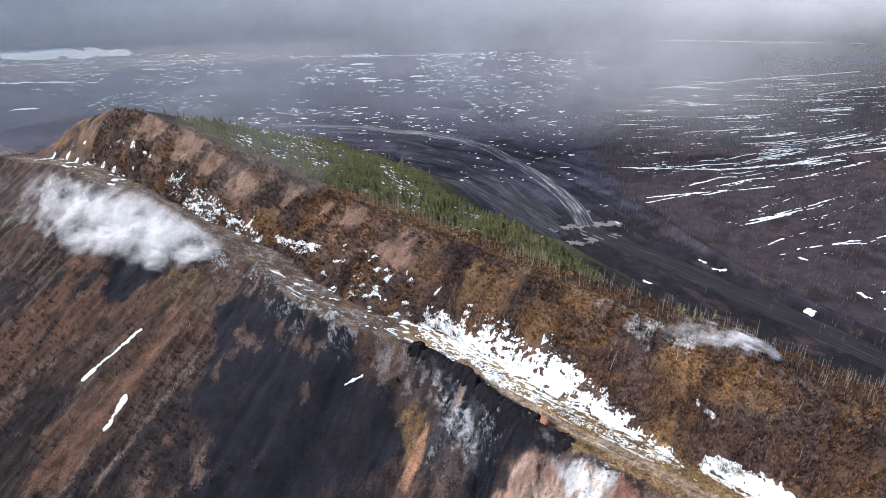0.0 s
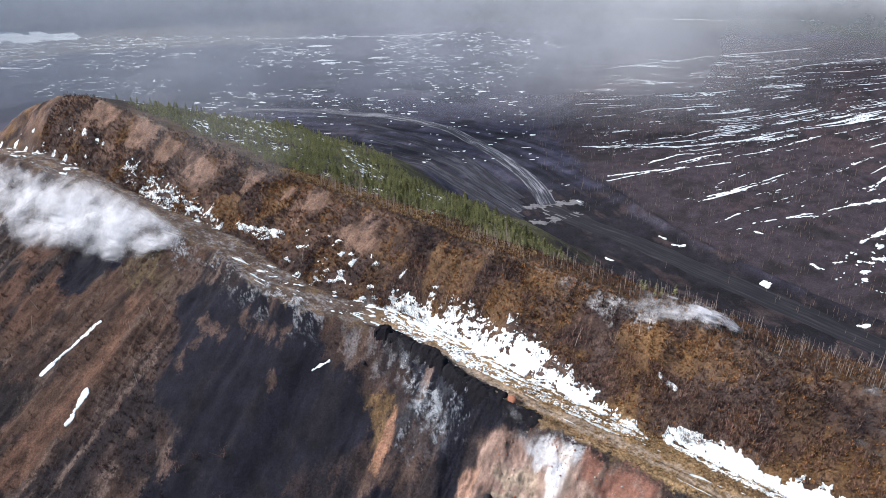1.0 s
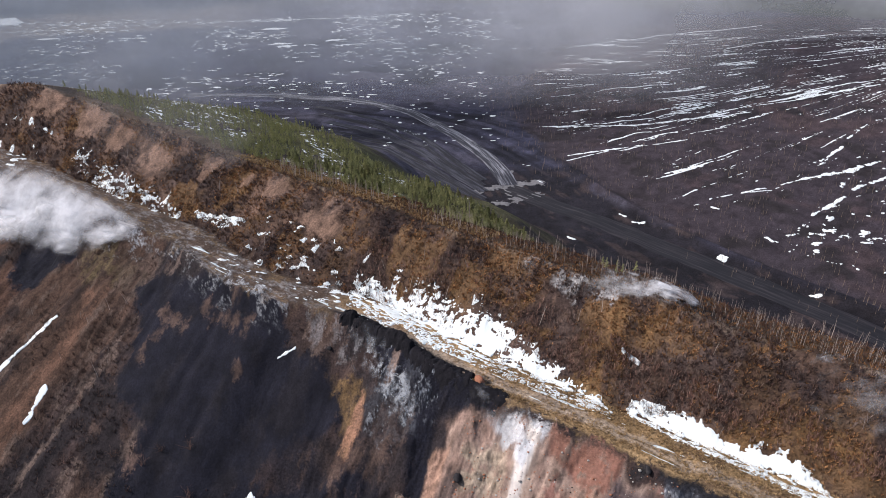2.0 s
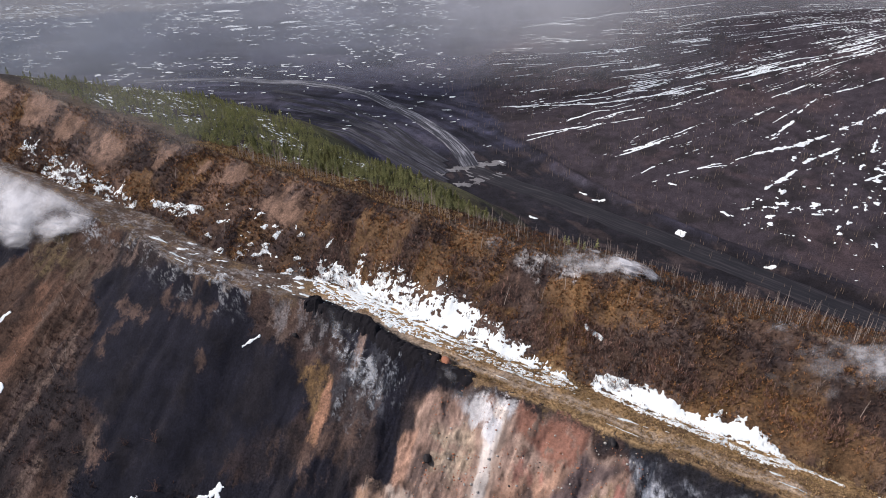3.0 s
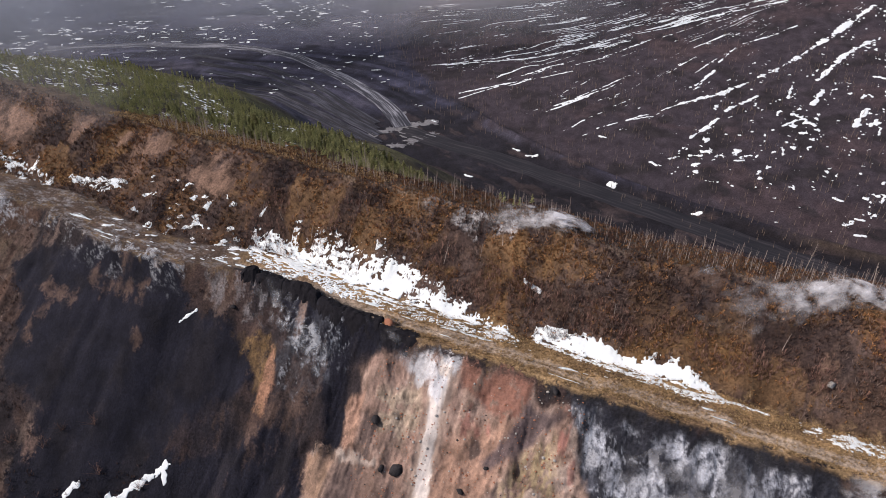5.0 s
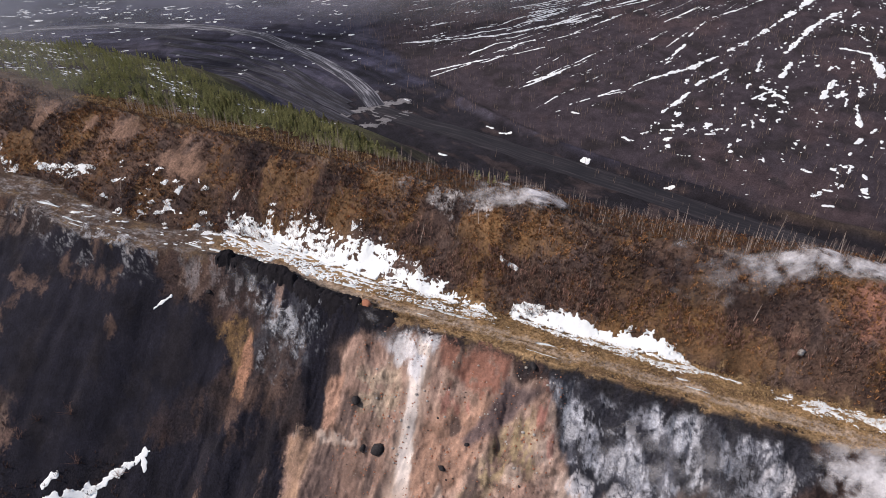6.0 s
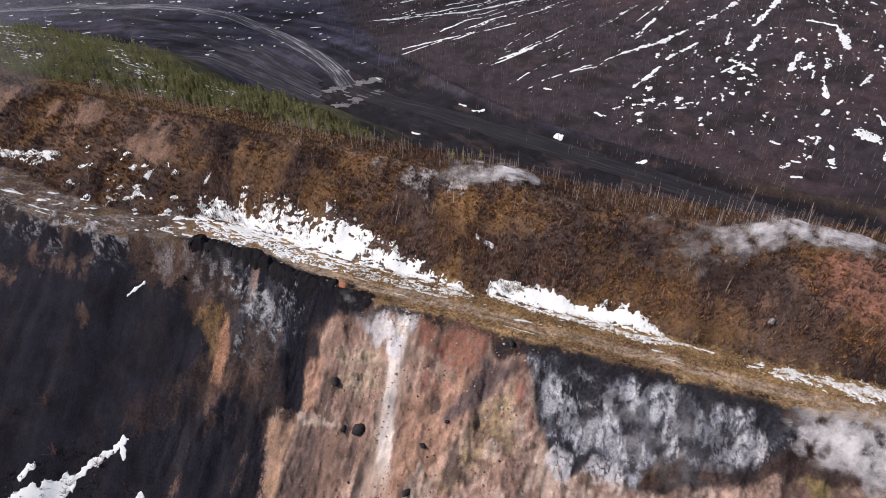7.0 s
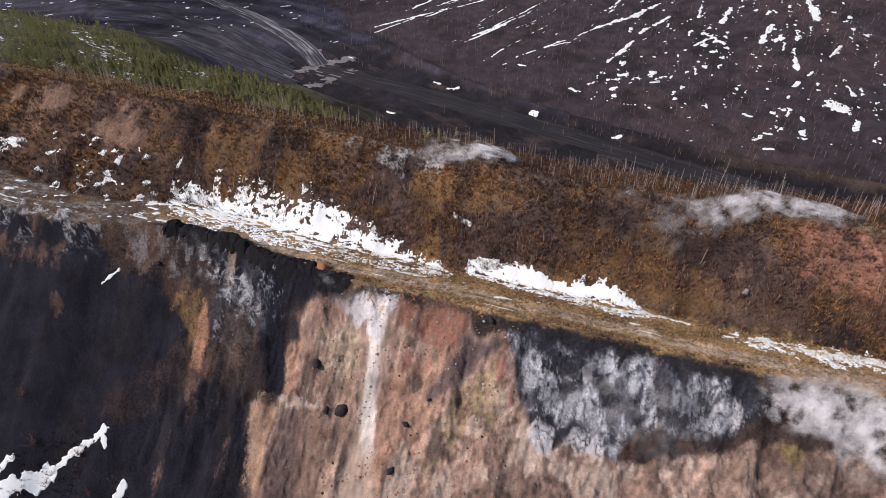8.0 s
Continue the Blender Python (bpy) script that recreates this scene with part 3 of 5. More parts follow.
def back_soil(u, v, x, y, z):
    n1 = fbm(u / 6, v / 6, 4, 111)
    n3 = fbm(u / 2.4, v / 2.2, 4, 118)
    s = mix(np.full((len(u), 3), (0.105, 0.066, 0.047)), (0.046, 0.032, 0.029), smooth(-0.12, 0.25, fbm(u / 11, v / 8, 4, 171) + 0.3 * n3))
    s = mix(s, (0.175, 0.100, 0.045), smooth(0.05, 0.36, fbm(u / 10, v / 7, 4, 172) + 0.3 * n3))
    s = mix(s, (0.125, 0.088, 0.074), 0.8 * smooth(0.05, 0.3, fbm(u / 9, v / 8, 4, 174) + 0.3 * n3))
    s = mix(s, (0.20, 0.125, 0.088), smooth(118, 180, u) * smooth(-0.05, 0.3, fbm(u / 8, v / 12, 4, 173) + 0.2 * n3) * smooth(128, 137, v))
    s = mix(s, (0.040, 0.029, 0.029), 0.6 * among(u, v, DARK_SPOTS, 70))
    s = mix(s, (0.205, 0.118, 0.052), 0.6 * among(u, v, OCHRE_SPOTS, 80))
    s = mix(s, (0.27, 0.170, 0.118), 0.9 * among(u, v, CLAY_SPOTS, 60) * smooth(-0.5, 0.1, n3))
    s = mix(s, (0.30, 0.150, 0.105), 0.9 * blob(u, v, -50, 140, 12, 5, 66))
    s = mix(s, (0.45, 0.43, 0.41), blob(u, v, 56, 148, 13, 5, 90) * smooth(-0.1, 0.3, n1))
    return s


def behind_soil(u, v, x, y, z):
    c, n2 = crest_v(u), fbm(u / 25, v / 25, 4, 112)
    r = mix(np.full((len(u), 3), (0.12, 0.085, 0.055)), (0.10, 0.095, 0.045), smooth(90, 130, u) * smooth(8, 16, v - c))
    r = mix(r, (0.06, 0.048, 0.04), smooth(0.0, 0.4, n2))
    return mix(plain_soil(u, v, x, y, z), r, smooth(0.5, 5, z))


def soil_colours(u, v, x, y, z):
    """Soil colours, zone by zone, each fading a little into the next."""
    e, c = edge_v(u), crest_v(u)
    n1 = np.where((v > e) & (v < e + 20), 1.5 * fbm(u / 4, v / 4, 3, 115), 0)
    col = np.zeros((len(u), 3))
    for soil, weight in ((plain_soil, smooth(c + 120, c + 135, v) + (u < -400) + (u > 500)),
                         (face_soil, smooth(0.5, -0.5, v - e)),
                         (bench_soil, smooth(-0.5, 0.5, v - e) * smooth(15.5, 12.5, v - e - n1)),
                         (back_soil, smooth(12.5, 15.5, v - e - n1) * smooth(1.2, -1.2, v - c)),
                         (behind_soil, smooth(-1.2, 1.2, v - c) * smooth(c + 135, c + 120, v))):
        k = weight > 0
        got = soil(u[k], v[k], x[k], y[k], z[k])
        col[k] = col[k] + (got - col[k]) * np.clip(weight[k], 0, 1)[:, None]
    path = 0.8 * smooth(1.5, 0.5, np.abs(v - c - 0.5))
    k = path > 0
    col[k] = mix(col[k], (0.27, 0.20, 0.14), path[k] * smooth(-0.2, 0.2, fbm(u[k] / 6, v[k] / 6, 3, 116) + 0.05))
    return col


def add_soil(ob, name, colours):
    a = ob.data.color_attributes.new(name, "FLOAT_COLOR", "POINT")
    a.data.foreach_set("color", np.concatenate([colours, np.ones((len(colours), 1))], 1).astype(np.float32).ravel())


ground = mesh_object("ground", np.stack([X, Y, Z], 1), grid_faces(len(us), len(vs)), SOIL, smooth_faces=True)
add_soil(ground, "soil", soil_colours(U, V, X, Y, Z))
# the same soils carried a little way off, to mottle the borders between them
calm = 1 - 0.8 * smooth(-80, -60, U) * smooth(76, 70, U) * smooth(113, 110, V)
wu, wv = 2.6 * calm * fbm(U / 2.3, V / 2.3, 3, 801), 3.4 * calm * fbm(U / 2.3, V / 2.3, 3, 802)
add_soil(ground, "soil_other", soil_colours(U + wu, V + wv, X, Y, Z) * (1 + 0.35 * calm * fbm(U / 1.5, V / 2.5, 3, 803))[:, None])
face = smooth(0.5, -0.5, V - edge_v(U))
sandy = np.maximum(patch(U, V, BAKED_CLIFF, 2, 0.3) * (0.55 + 0.35 * patch(U, V, CHUTE, 3, 0.3)), 0.4 * patch(U, V, BURNT_SLOPE, 2, 0.3))
a = ground.data.attributes.new("grit", "FLOAT", "POINT")
a.data.foreach_set("value", (1 - 0.95 * face * sandy).astype(np.float32))
tagged(ground, "burnt spoil heap with ridges, bench and dark plain", "ground", kind="structure")


# ---- snow ----
def snow_sheet(name, label, u0, u1, v0, v1, step, depth_at, material=SNOW, kind="", category="snow", group="snow banks on the heap"):
    """A snow bank lying on the ground where depth_at(u, v) is positive."""
    su, sv = np.arange(u0, u1, step), np.arange(v0, v1, step)
    a, b = (k.ravel() for k in np.meshgrid(su, sv, indexing="ij"))
    d = depth_at(a, b)
    cells = grid_faces(len(su), len(sv))
    inside = (d[cells] > 0).sum(1)
    faces = [tuple(c) for c in cells[inside == 4].tolist()]
    # cells on the rim are cut where the depth runs out
    more_a, more_b, cuts, n = [], [], {}, len(a)
    for cell in cells[(inside > 0) & (inside < 4)].tolist():
        outline = []
        for i, j in zip(cell, cell[1:] + cell[:1]):
            if d[i] > 0:
                outline.append(i)
            if (d[i] > 0) != (d[j] > 0):
                key = (min(i, j), max(i, j))
                if key not in cuts:
                    t = d[i] / (d[i] - d[j])
                    cuts[key] = n + len(more_a)
                    more_a.append(a[i] + t * (a[j] - a[i]))
                    more_b.append(b[i] + t * (b[j] - b[i]))
                outline.append(cuts[key])
        faces.append(tuple(outline))
    rim = np.zeros(n + len(more_a), bool)
    rim[n:] = True
    a, b, d = np.concatenate([a, more_a]), np.concatenate([b, more_b]), np.concatenate([d, np.zeros(len(more_a))])
    used = np.unique(np.concatenate([np.array(f) for f in faces]))
    number = np.zeros(len(a), int)
    number[used] = np.arange(len(used))
    a, b, d, rim = a[used], b[used], d[used], rim[used]
    x, y = to_xy(a, b)
    z = height(a, b)
    filled = sum(height(a + i, b + j) for i, j in ((1.1, 0), (-1.1, 0), (0, 1.1), (0, -1.1))) / 4 if step < 0.3 else z
    z = np.where(rim, z + 0.03, np.maximum(z + 0.1, filled + 0.17))
    faces = [tuple(number[list(f)].tolist()) for f in faces]
    verts = np.stack([x, y, z], 1)
    if kind == "stuff":
        return tagged(mesh_object(name, verts, faces, material, smooth_faces=True), label, category, group, kind)
    # each separate piece of snow is a part; the smallest crumbs stay together
    piece = np.arange(len(verts))
    ring = np.array([(f[k], f[(k + 1) % len(f)]) for f in faces for k in range(len(f))])
    for _ in range(400):
        low = np.minimum(piece[ring[:, 0]], piece[ring[:, 1]])
        before = piece.copy()
        np.minimum.at(piece, ring[:, 0], low)
        np.minimum.at(piece, ring[:, 1], low)
        piece = piece[piece]
        if (piece == before).all():
            break
    groups = {}
    for f in faces:
        groups.setdefault(int(piece[f[0]]), []).append(f)
    big = sorted((g for g in groups.values() if len(g) >= 5), key=len, reverse=True)[:60]
    big = big or list(groups.values())[:60]
    crumbs = [f for g in groups.values() if not any(g is h for h in big) for f in g]
    if len(big) == 1 and len(crumbs) < 60:
        ids = np.unique(np.concatenate([np.array(f) for f in big[0]]))
        back = np.zeros(len(verts), int)
        back[ids] = np.arange(len(ids))
        ob = mesh_object(name, verts[ids], [tuple(back[list(f)].tolist()) for f in big[0]], material, smooth_faces=True)
        return tagged(ob, label, category, group, kind)
    middle = np.array([verts[:, 0].mean(), verts[:, 1].mean(), verts[:, 2].min()])
    root = tagged(new(name), label, category, group, kind)
    root.matrix_world = pose(*middle.tolist())
    for part_name, some in [("snow_piece", g) for g in big] + ([("crumbs", crumbs)] if crumbs else []):
        ids = np.unique(np.concatenate([np.array(f) for f in some]))
        back = np.zeros(len(verts), int)
        back[ids] = np.arange(len(ids))
        ob = mesh_object(part_name, verts[ids] - middle, [tuple(back[list(f)].tolist()) for f in some], material, root, smooth_faces=True)
        if part_name == "crumbs":
            tagged(ob, kind="stuff")
    return root


def strip(us_, lo, hi, ragged=0.8, seed=0, holes=0.3, sharp=1.4):
    def depth(u, v):
        a, b = np.interp(u, us_, lo), np.interp(u, us_, hi)
        inside = np.minimum(np.minimum(v - a, b - v), np.minimum(u - us_[0], us_[-1] - u))
        n = fbm(u / 5, v / 4, 5, 400 + seed)
        t = (v - a) / np.maximum(b - a, 0.1)
        band = np.exp(-((t - 0.42 + 0.2 * fbm(u / 9, v / 9, 2, 440 + seed)) / 0.17) ** 2)
        bush = smooth(-0.05, 0.2, fbm(u / 2.0 + 0.3 * v, v / 0.7, 4, 430 + seed)) * (0.05 + 1.2 * band + 0.8 * smooth(0.6, 1.0, t))
        fingers = 2.4 * smooth(0.45, 1.0, t) * fbm(u / 2.6, v / 8, 4, 445 + seed)
        fine = fbm(u / 0.7, v / 0.6, 2, 450 + seed)
        speckle = 1.6 * smooth(0.15, 0.45, np.abs(fine)) * (0.2 + smooth(0.5, 0.1, t) + 0.6 * smooth(0.6, 1.0, t))
        return np.minimum(inside / sharp, 1.0) + ragged * n + fingers * holes - 2.6 * holes * bush - 0.24 - speckle * holes
    return depth


snow_sheet("snow_bank", "large white snow bank melting out under bare bushes", 30, 124, 114, 142, 0.2,
           strip([35, 41, 49, 56, 63, 71, 80, 88, 95, 102, 108], [121.5, 120.5, 120.5, 120.3, 119.2, 119, 119, 120, 122, 125, 128],
                 [124.5, 127, 129.5, 130.8, 132.6, 133.5, 135.8, 134.5, 135.8, 136.2, 134], 0.7, 1, 0.8))
snow_sheet("snow_patches", "ragged snow scraps at the end of the bank", 98, 124, 118, 142, 0.25,
           strip([99, 108, 116, 122], [118.5, 120, 124, 128], [137.5, 138.5, 135, 133], 1.5, 6, 0.9), kind="stuff")
snow_sheet("snow_bank", "long tapering white snow bank beside the track", -24, 40, 115, 134, 0.22,
           strip([-21, -12, -6, 0, 6, 12, 20, 28, 34.5], [122.4, 122, 119.8, 121.3, 122, 121.6, 122.4, 123.2, 124.8], [124.2, 125, 128.6, 129, 128, 129, 129.2, 130.2, 129.5], 0.6, 2, 0.35))
snow_sheet("snow_bank", "thin broken snow strip beside the grassy bench", -64, -24, 115, 128, 0.3,
           strip([-62, -45, -27], [119.5, 117.6, 120.5], [125.5, 124.5, 124], 1.5, 3, 0.7))
snow_sheet("snow_bank", "broken snow patches below the brown ridge", 200, 275, 120, 140, 0.45,
           strip([203, 215, 230, 250, 270], [128.5, 127, 126, 126, 129], [133, 134, 133, 133.5, 135], 2.3, 4, 1.3))
snow_sheet("snow_bank", "small ragged snow patches on the brown slope", 172, 200, 125, 142, 0.4,
           strip([173, 182, 198], [133, 130, 131], [137.5, 136.5, 134.5], 1.0, 5, 0.5))
snow_sheet("snow_patches", "scattered melting snow patches between bushes", 116, 168, 117, 139, 0.4,
           lambda u, v: 1.7 * (fbm(u / 2.6 + 0.5 * v / 2, v / 1.8, 4, 451) - 0.33) + 0.1 - 0.02 * np.abs(v - 127 + 0.05 * (u - 140)), kind="stuff")
snow_sheet("snow_patches", "small snow patches at the foot of the ridge", 285, 385, 114, 138, 0.6,
           lambda u, v: 1.6 * (fbm(u / 5, v / 3, 4, 452) - 0.28) - 0.03 * np.abs(v - 125), kind="stuff")
snow_sheet("snow_patches", "thin snow lines lying in the wheel ruts", -15, 215, 112, 128, 0.35,
           lambda u, v: 1.3 * (fbm(u / 11, v / 0.8, 4, 453) - 0.27) - 0.35 * smooth(0.0, 0.3, fbm(u / 3, v / 2, 3, 454)) - 0.08 * np.abs(v - edge_v(u) - 5.5 - 2.0 * np.sin(u / 30)), DIRTY_SNOW, kind="stuff")


def lying(u0, v0, u1, v1, half, seed, broken=0.0):
    def depth(u, v):
        du, dv = u1 - u0, v1 - v0
        t = np.clip(((u - u0) * du + (v - v0) * dv) / (du * du + dv * dv), 0, 1)
        d = np.hypot(u - u0 - t * du, v - v0 - t * dv)
        return half - d + 1.15 * half * fbm(u / 1.6, v / 1.6, 4, 460 + seed) + half * broken * (fbm(u / 5, v / 7, 3, 480 + seed) - 0.05)
    return depth


for k, (u0, v0, u1, v1, half, words) in enumerate([
        (210, 83, 216, 64, 0.75, "narrow snow streak in a gully of the rusty flank"),
        (194.5, 67, 193, 59, 0.8, "short snow streak in a gully of the rusty flank"),
        (127.4, 103.6, 123.8, 107, 0.38, "small snow remnant on burnt black ground"),
        (117, 79, 127, 69, 1.0, "curved snow drift on the burnt black slope"),
        (117.5, 79, 115.5, 76.3, 0.8, "hooked end of a snow drift on the black slope"),
        (128, 68, 142, 56, 1.5, "ragged snow drift low on the burnt black slope"),
        (137, 67, 140, 64, 0.8, "small snow scrap on the burnt black slope"),
        (108, 71, 110, 66, 0.8, "small snow drift on the burnt black slope"),
        (39.3, 134.9, 34.8, 134.0, 0.27, "small snow remnant on the brown slope")]):
    snow_sheet("snow_drift", words, min(u0, u1) - 3, max(u0, u1) + 3, min(v0, v1) - 3, max(v0, v1) + 3, 0.2, lying(u0, v0, u1, v1, half, k, 1.6 if k < 2 else 0.5))


# ---- the plain and the wide cone: snow left in hollows and furrows ----
def ribbons(name, label, lines, material, lift=0.15, kind="stuff", category="snow"):
    """Flat uneven ribbons laid on the ground, in one mesh. lines: x0, y0, x1, y1, half width, seed."""
    rng = np.random.default_rng(5)
    xs, ys, faces, edge = [], [], [], []
    for x0, y0, x1, y1, half, bend in lines:
        length = math.hypot(x1 - x0, y1 - y0)
        n = int(min(44, max(9, length / (0.8 * half))))
        t = np.linspace(0, 1, n)
        nx, ny = -(y1 - y0) / length, (x1 - x0) / length
        sway = bend * length * np.sin(t * 3.1) + half * 0.8 * fbm(t * length / 4 + 50 * bend, t * 0 + x0, 3, 515)
        w = half * np.sqrt(np.clip(4 * t * (1 - t), 0.03, 1)) * (1 + 0.85 * fbm(t * length / (1.6 * half) + x0, t * 0 + y0, 3, 516))
        cx, cy = x0 + (x1 - x0) * t + nx * sway, y0 + (y1 - y0) * t + ny * sway
        base = sum(map(len, xs))
        xs.append(np.concatenate([cx + nx * w, cx, cx - nx * w]))
        ys.append(np.concatenate([cy + ny * w, cy, cy - ny * w]))
        edge.append(np.concatenate([np.zeros(n), np.ones(n), np.zeros(n)]))
        for k in range(n - 1):
            for r in (0, n):
                faces.append((base + r + k, base + r + k + 1, base + r + n + k + 1, base + r + n + k))
    x, y = np.concatenate(xs), np.concatenate(ys)
    z = height(*to_uv(x, y)) + lift + 0.25 * np.concatenate(edge)
    ob = mesh_object(name, np.stack([x, y, z], 1), np.array(faces), material, smooth_faces=True)
    return tagged(ob, label, category, kind=kind)


rng = np.random.default_rng(11)
APEX = (520, 450)


def cone_snow(near, far):
    """Depth of the snow left on the cone: streaks down the far side, chains of clumps on the near side."""
    def depth(u, v):
        x, y = to_xy(u, v)
        a, r = np.arctan2(y - APEX[1], x - APEX[0]) % (2 * math.pi), np.hypot(x - APEX[0], y - APEX[1])
        deg, upper, away = np.degrees(a), 1 - r / 412, np.hypot(x, y)
        bend = a + 0.012 * fbm(x / 30, y / 30, 2, 505)
        south = smooth(196, 214, deg)
        belt = np.exp(-((deg - 184) / 20) ** 2)
        streaks = 0.85 * fbm(bend * 270, r / 48, 4, 501) + 0.35 * fbm(bend * 70, r / 30, 3, 507)
        clumps = 0.55 * fbm(bend * 110, r / 12, 4, 503) + 0.65 * fbm(x / 2.6, y / 2.6, 4, 504)
        field = streaks * (1 - south) + clumps * south + 0.28 * fbm(x / 25, y / 25, 3, 502) + 0.27 * fbm(x / 1.7, y / 1.7, 3, 506)
        wanted = 0.545 - 0.085 * south - 0.33 * belt * (0.15 + upper) - 0.10 * upper - 0.08 * (deg < 165) + 0.3 * smooth(370, 408, r)
        return np.where((r < 408) & (away > near) & (away < far), field - wanted, -1.0)
    return depth


snow_sheet("furrow_snow", "white snow clumps and streaks left on the dark cone", -125, 170, 275, 470, 0.55, cone_snow(0, 440), kind="stuff", group="snow on the cone")
snow_sheet("furrow_snow", "narrow white snow streaks in furrows of the cone", -120, 340, 330, 760, 0.8, cone_snow(440, 800), kind="stuff", group="snow on the cone")
for k, (u0, v0, u1, v1, half) in enumerate([(69, 347, 60, 358, 0.5), (56, 362, 38, 380, 0.6), (40, 378, 13, 405, 1.1), (13, 405, -13, 443, 1.2), (-13, 443, -38, 493, 1.2), (-38, 493, -66, 556, 1.5),
                                            (20, 352, 10, 376, 0.8), (8, 386, -7, 408, 0.9), (-37, 438, -50, 473, 1.2), (-50, 473, -66, 500, 1.3), (27, 413, 20, 434, 0.7), (19, 447, 12, 472, 0.55), (8, 480, -21, 514, 0.55),
                                            (201, 414, 161, 434, 0.4), (161, 434, 130, 458, 0.45), (130, 461, 95, 475, 0.5), (95, 475, 30, 528, 0.6), (30, 528, -32, 575, 0.65), (99, 494, 48, 528, 0.5), (48, 528, -3, 565, 0.55), (161, 376, 126, 402, 0.45), (120, 406, 102, 418, 0.4),
                                            (26, 409, 22, 431, 0.7), (-22, 409, -24, 429, 0.7), (-35, 405, -39, 423, 0.8), (-55, 386, -61, 407, 0.8), (-48, 354, -53, 373, 0.7),
                                            (-71, 382, -72, 359, 0.9), (-69, 344, -79, 361, 0.9), (-80, 442, -84, 415, 1.3), (159, 368, 141, 389, 0.5), (137, 389, 124, 402, 0.6),
                                            (196, 416, 138, 437, 0.6), (150, 432, 78, 476, 0.6), (-92, 357, -96, 343, 0.9)]):
    snow_sheet("snow_line", "long narrow snow line lying in a furrow", min(u0, u1) - 4, max(u0, u1) + 4, min(v0, v1) - 4, max(v0, v1) + 4, 0.35,
               lying(u0, v0, u1, v1, half, 20 + k, 2.2), group="snow lines on the cone")
for u0, v0, u1, v1, half in [(936, 283, 859, 377, 1.2), (859, 377, 790, 462, 0.9), (720, 551, 583, 689, 1.2), (583, 689, 552, 745, 1.2), (294, 652, 139, 800, 0.9), (139, 642, 60, 705, 0.8), (450, 968, 179, 1144, 1.6)]:
    ribbons("snow_line", "long narrow snow line far out on the plain", [(*to_xy(u0, v0), *to_xy(u1, v1), half, 0.02)], SNOW, kind="")["group"] = "snow lines on the plain"

x, y = rng.uniform(-660, 190, 4600), 300 + 620 * rng.random(4600) ** 0.6
keep = (to_uv(x, y)[1] > 250) & (np.hypot(x - 520, y - 450) > 425) & (fbm(x / 50, y / 50, 3, 511) > -0.14 + 0.22 * (y < 480))
scraps = []
for k in np.flatnonzero(keep):
    grow = y[k] / 500
    length = grow * (rng.uniform(0.7, 2.2) + 6 * rng.random() ** 4)
    scraps.append((x[k], y[k], x[k] + length, y[k] + length * rng.normal() * 0.25 + 0.1 * length,
                   grow * (rng.uniform(0.35, 0.85) + 1.0 * (rng.random() < 0.06)), rng.normal() * 0.05))
ribbons("snow_scraps", "small scraps of old snow on the black plain", scraps, SNOW)
for k, (u, v, du, dv, half) in enumerate([(113, 276, 3, 0.5, 1.2), (92, 310.5, 4, -1, 1.1), (47, 293, 3, 1, 1.1), (33, 321, 2.5, 2, 0.9), (7, 281, 3, -0.5, 0.6),
                                          (63, 340, 4, 1, 0.6), (-88, 331, 6, 3, 3.0), (-95, 318, 1.5, -7, 1.2),
                                          (157, 329, 2.5, 1, 0.9), (102, 314, 3, 0.6, 0.7), (-25, 381, 6, -9, 0.7), (-91, 384, 6, -12, 0.7), (-72, 444, 14, 2, 1.2), (-5, 335, 4, -2, 0.7),
                                          (-48, 314, 3, 1, 0.8), (-57, 302, 3, 0, 0.7), (-57, 290, 3, -1, 0.9), (-72, 317, 1, 3, 0.7), (48, 367, 8, -5, 0.5)]):
    snow_sheet("snow_patch", "lone ragged patch of old snow on dark ground", u - 12, u + 12, v - 14, v + 14, 0.4, lying(u - du / 2, v - dv / 2, u + du / 2, v + dv / 2, half, 40 + k),
               group="snow patches on the plain")
for u, v, length, half, words in [(815, 250, 40, 4, ""), (776, 384, 26, 3, ""), (625, 570, 30, 4, ""), (688, 213, 26, 3, ""), (491, 544, 26, 2, ""), (545, 512, 22, 4, ""), (559, 516, 26, 4, ""), (707, 441, 26, 4, ""), (788, 280, 40, 4, ""), (394, 427, 9, 1.4, ""), (520, 560, 24, 4, ""), (975, 360, 190, 34, "wide")]:
    x, y = to_xy(u, v)
    ribbons("snow_patch", "wide white snow field before the far wood" if words else "lone patch of old white snow on the plain",
            [(x - length / 2, y, x + length / 2, y + 0.12 * length * (not words), half, 0.03)], SNOW, kind="")["group"] = "snow patches on the plain"


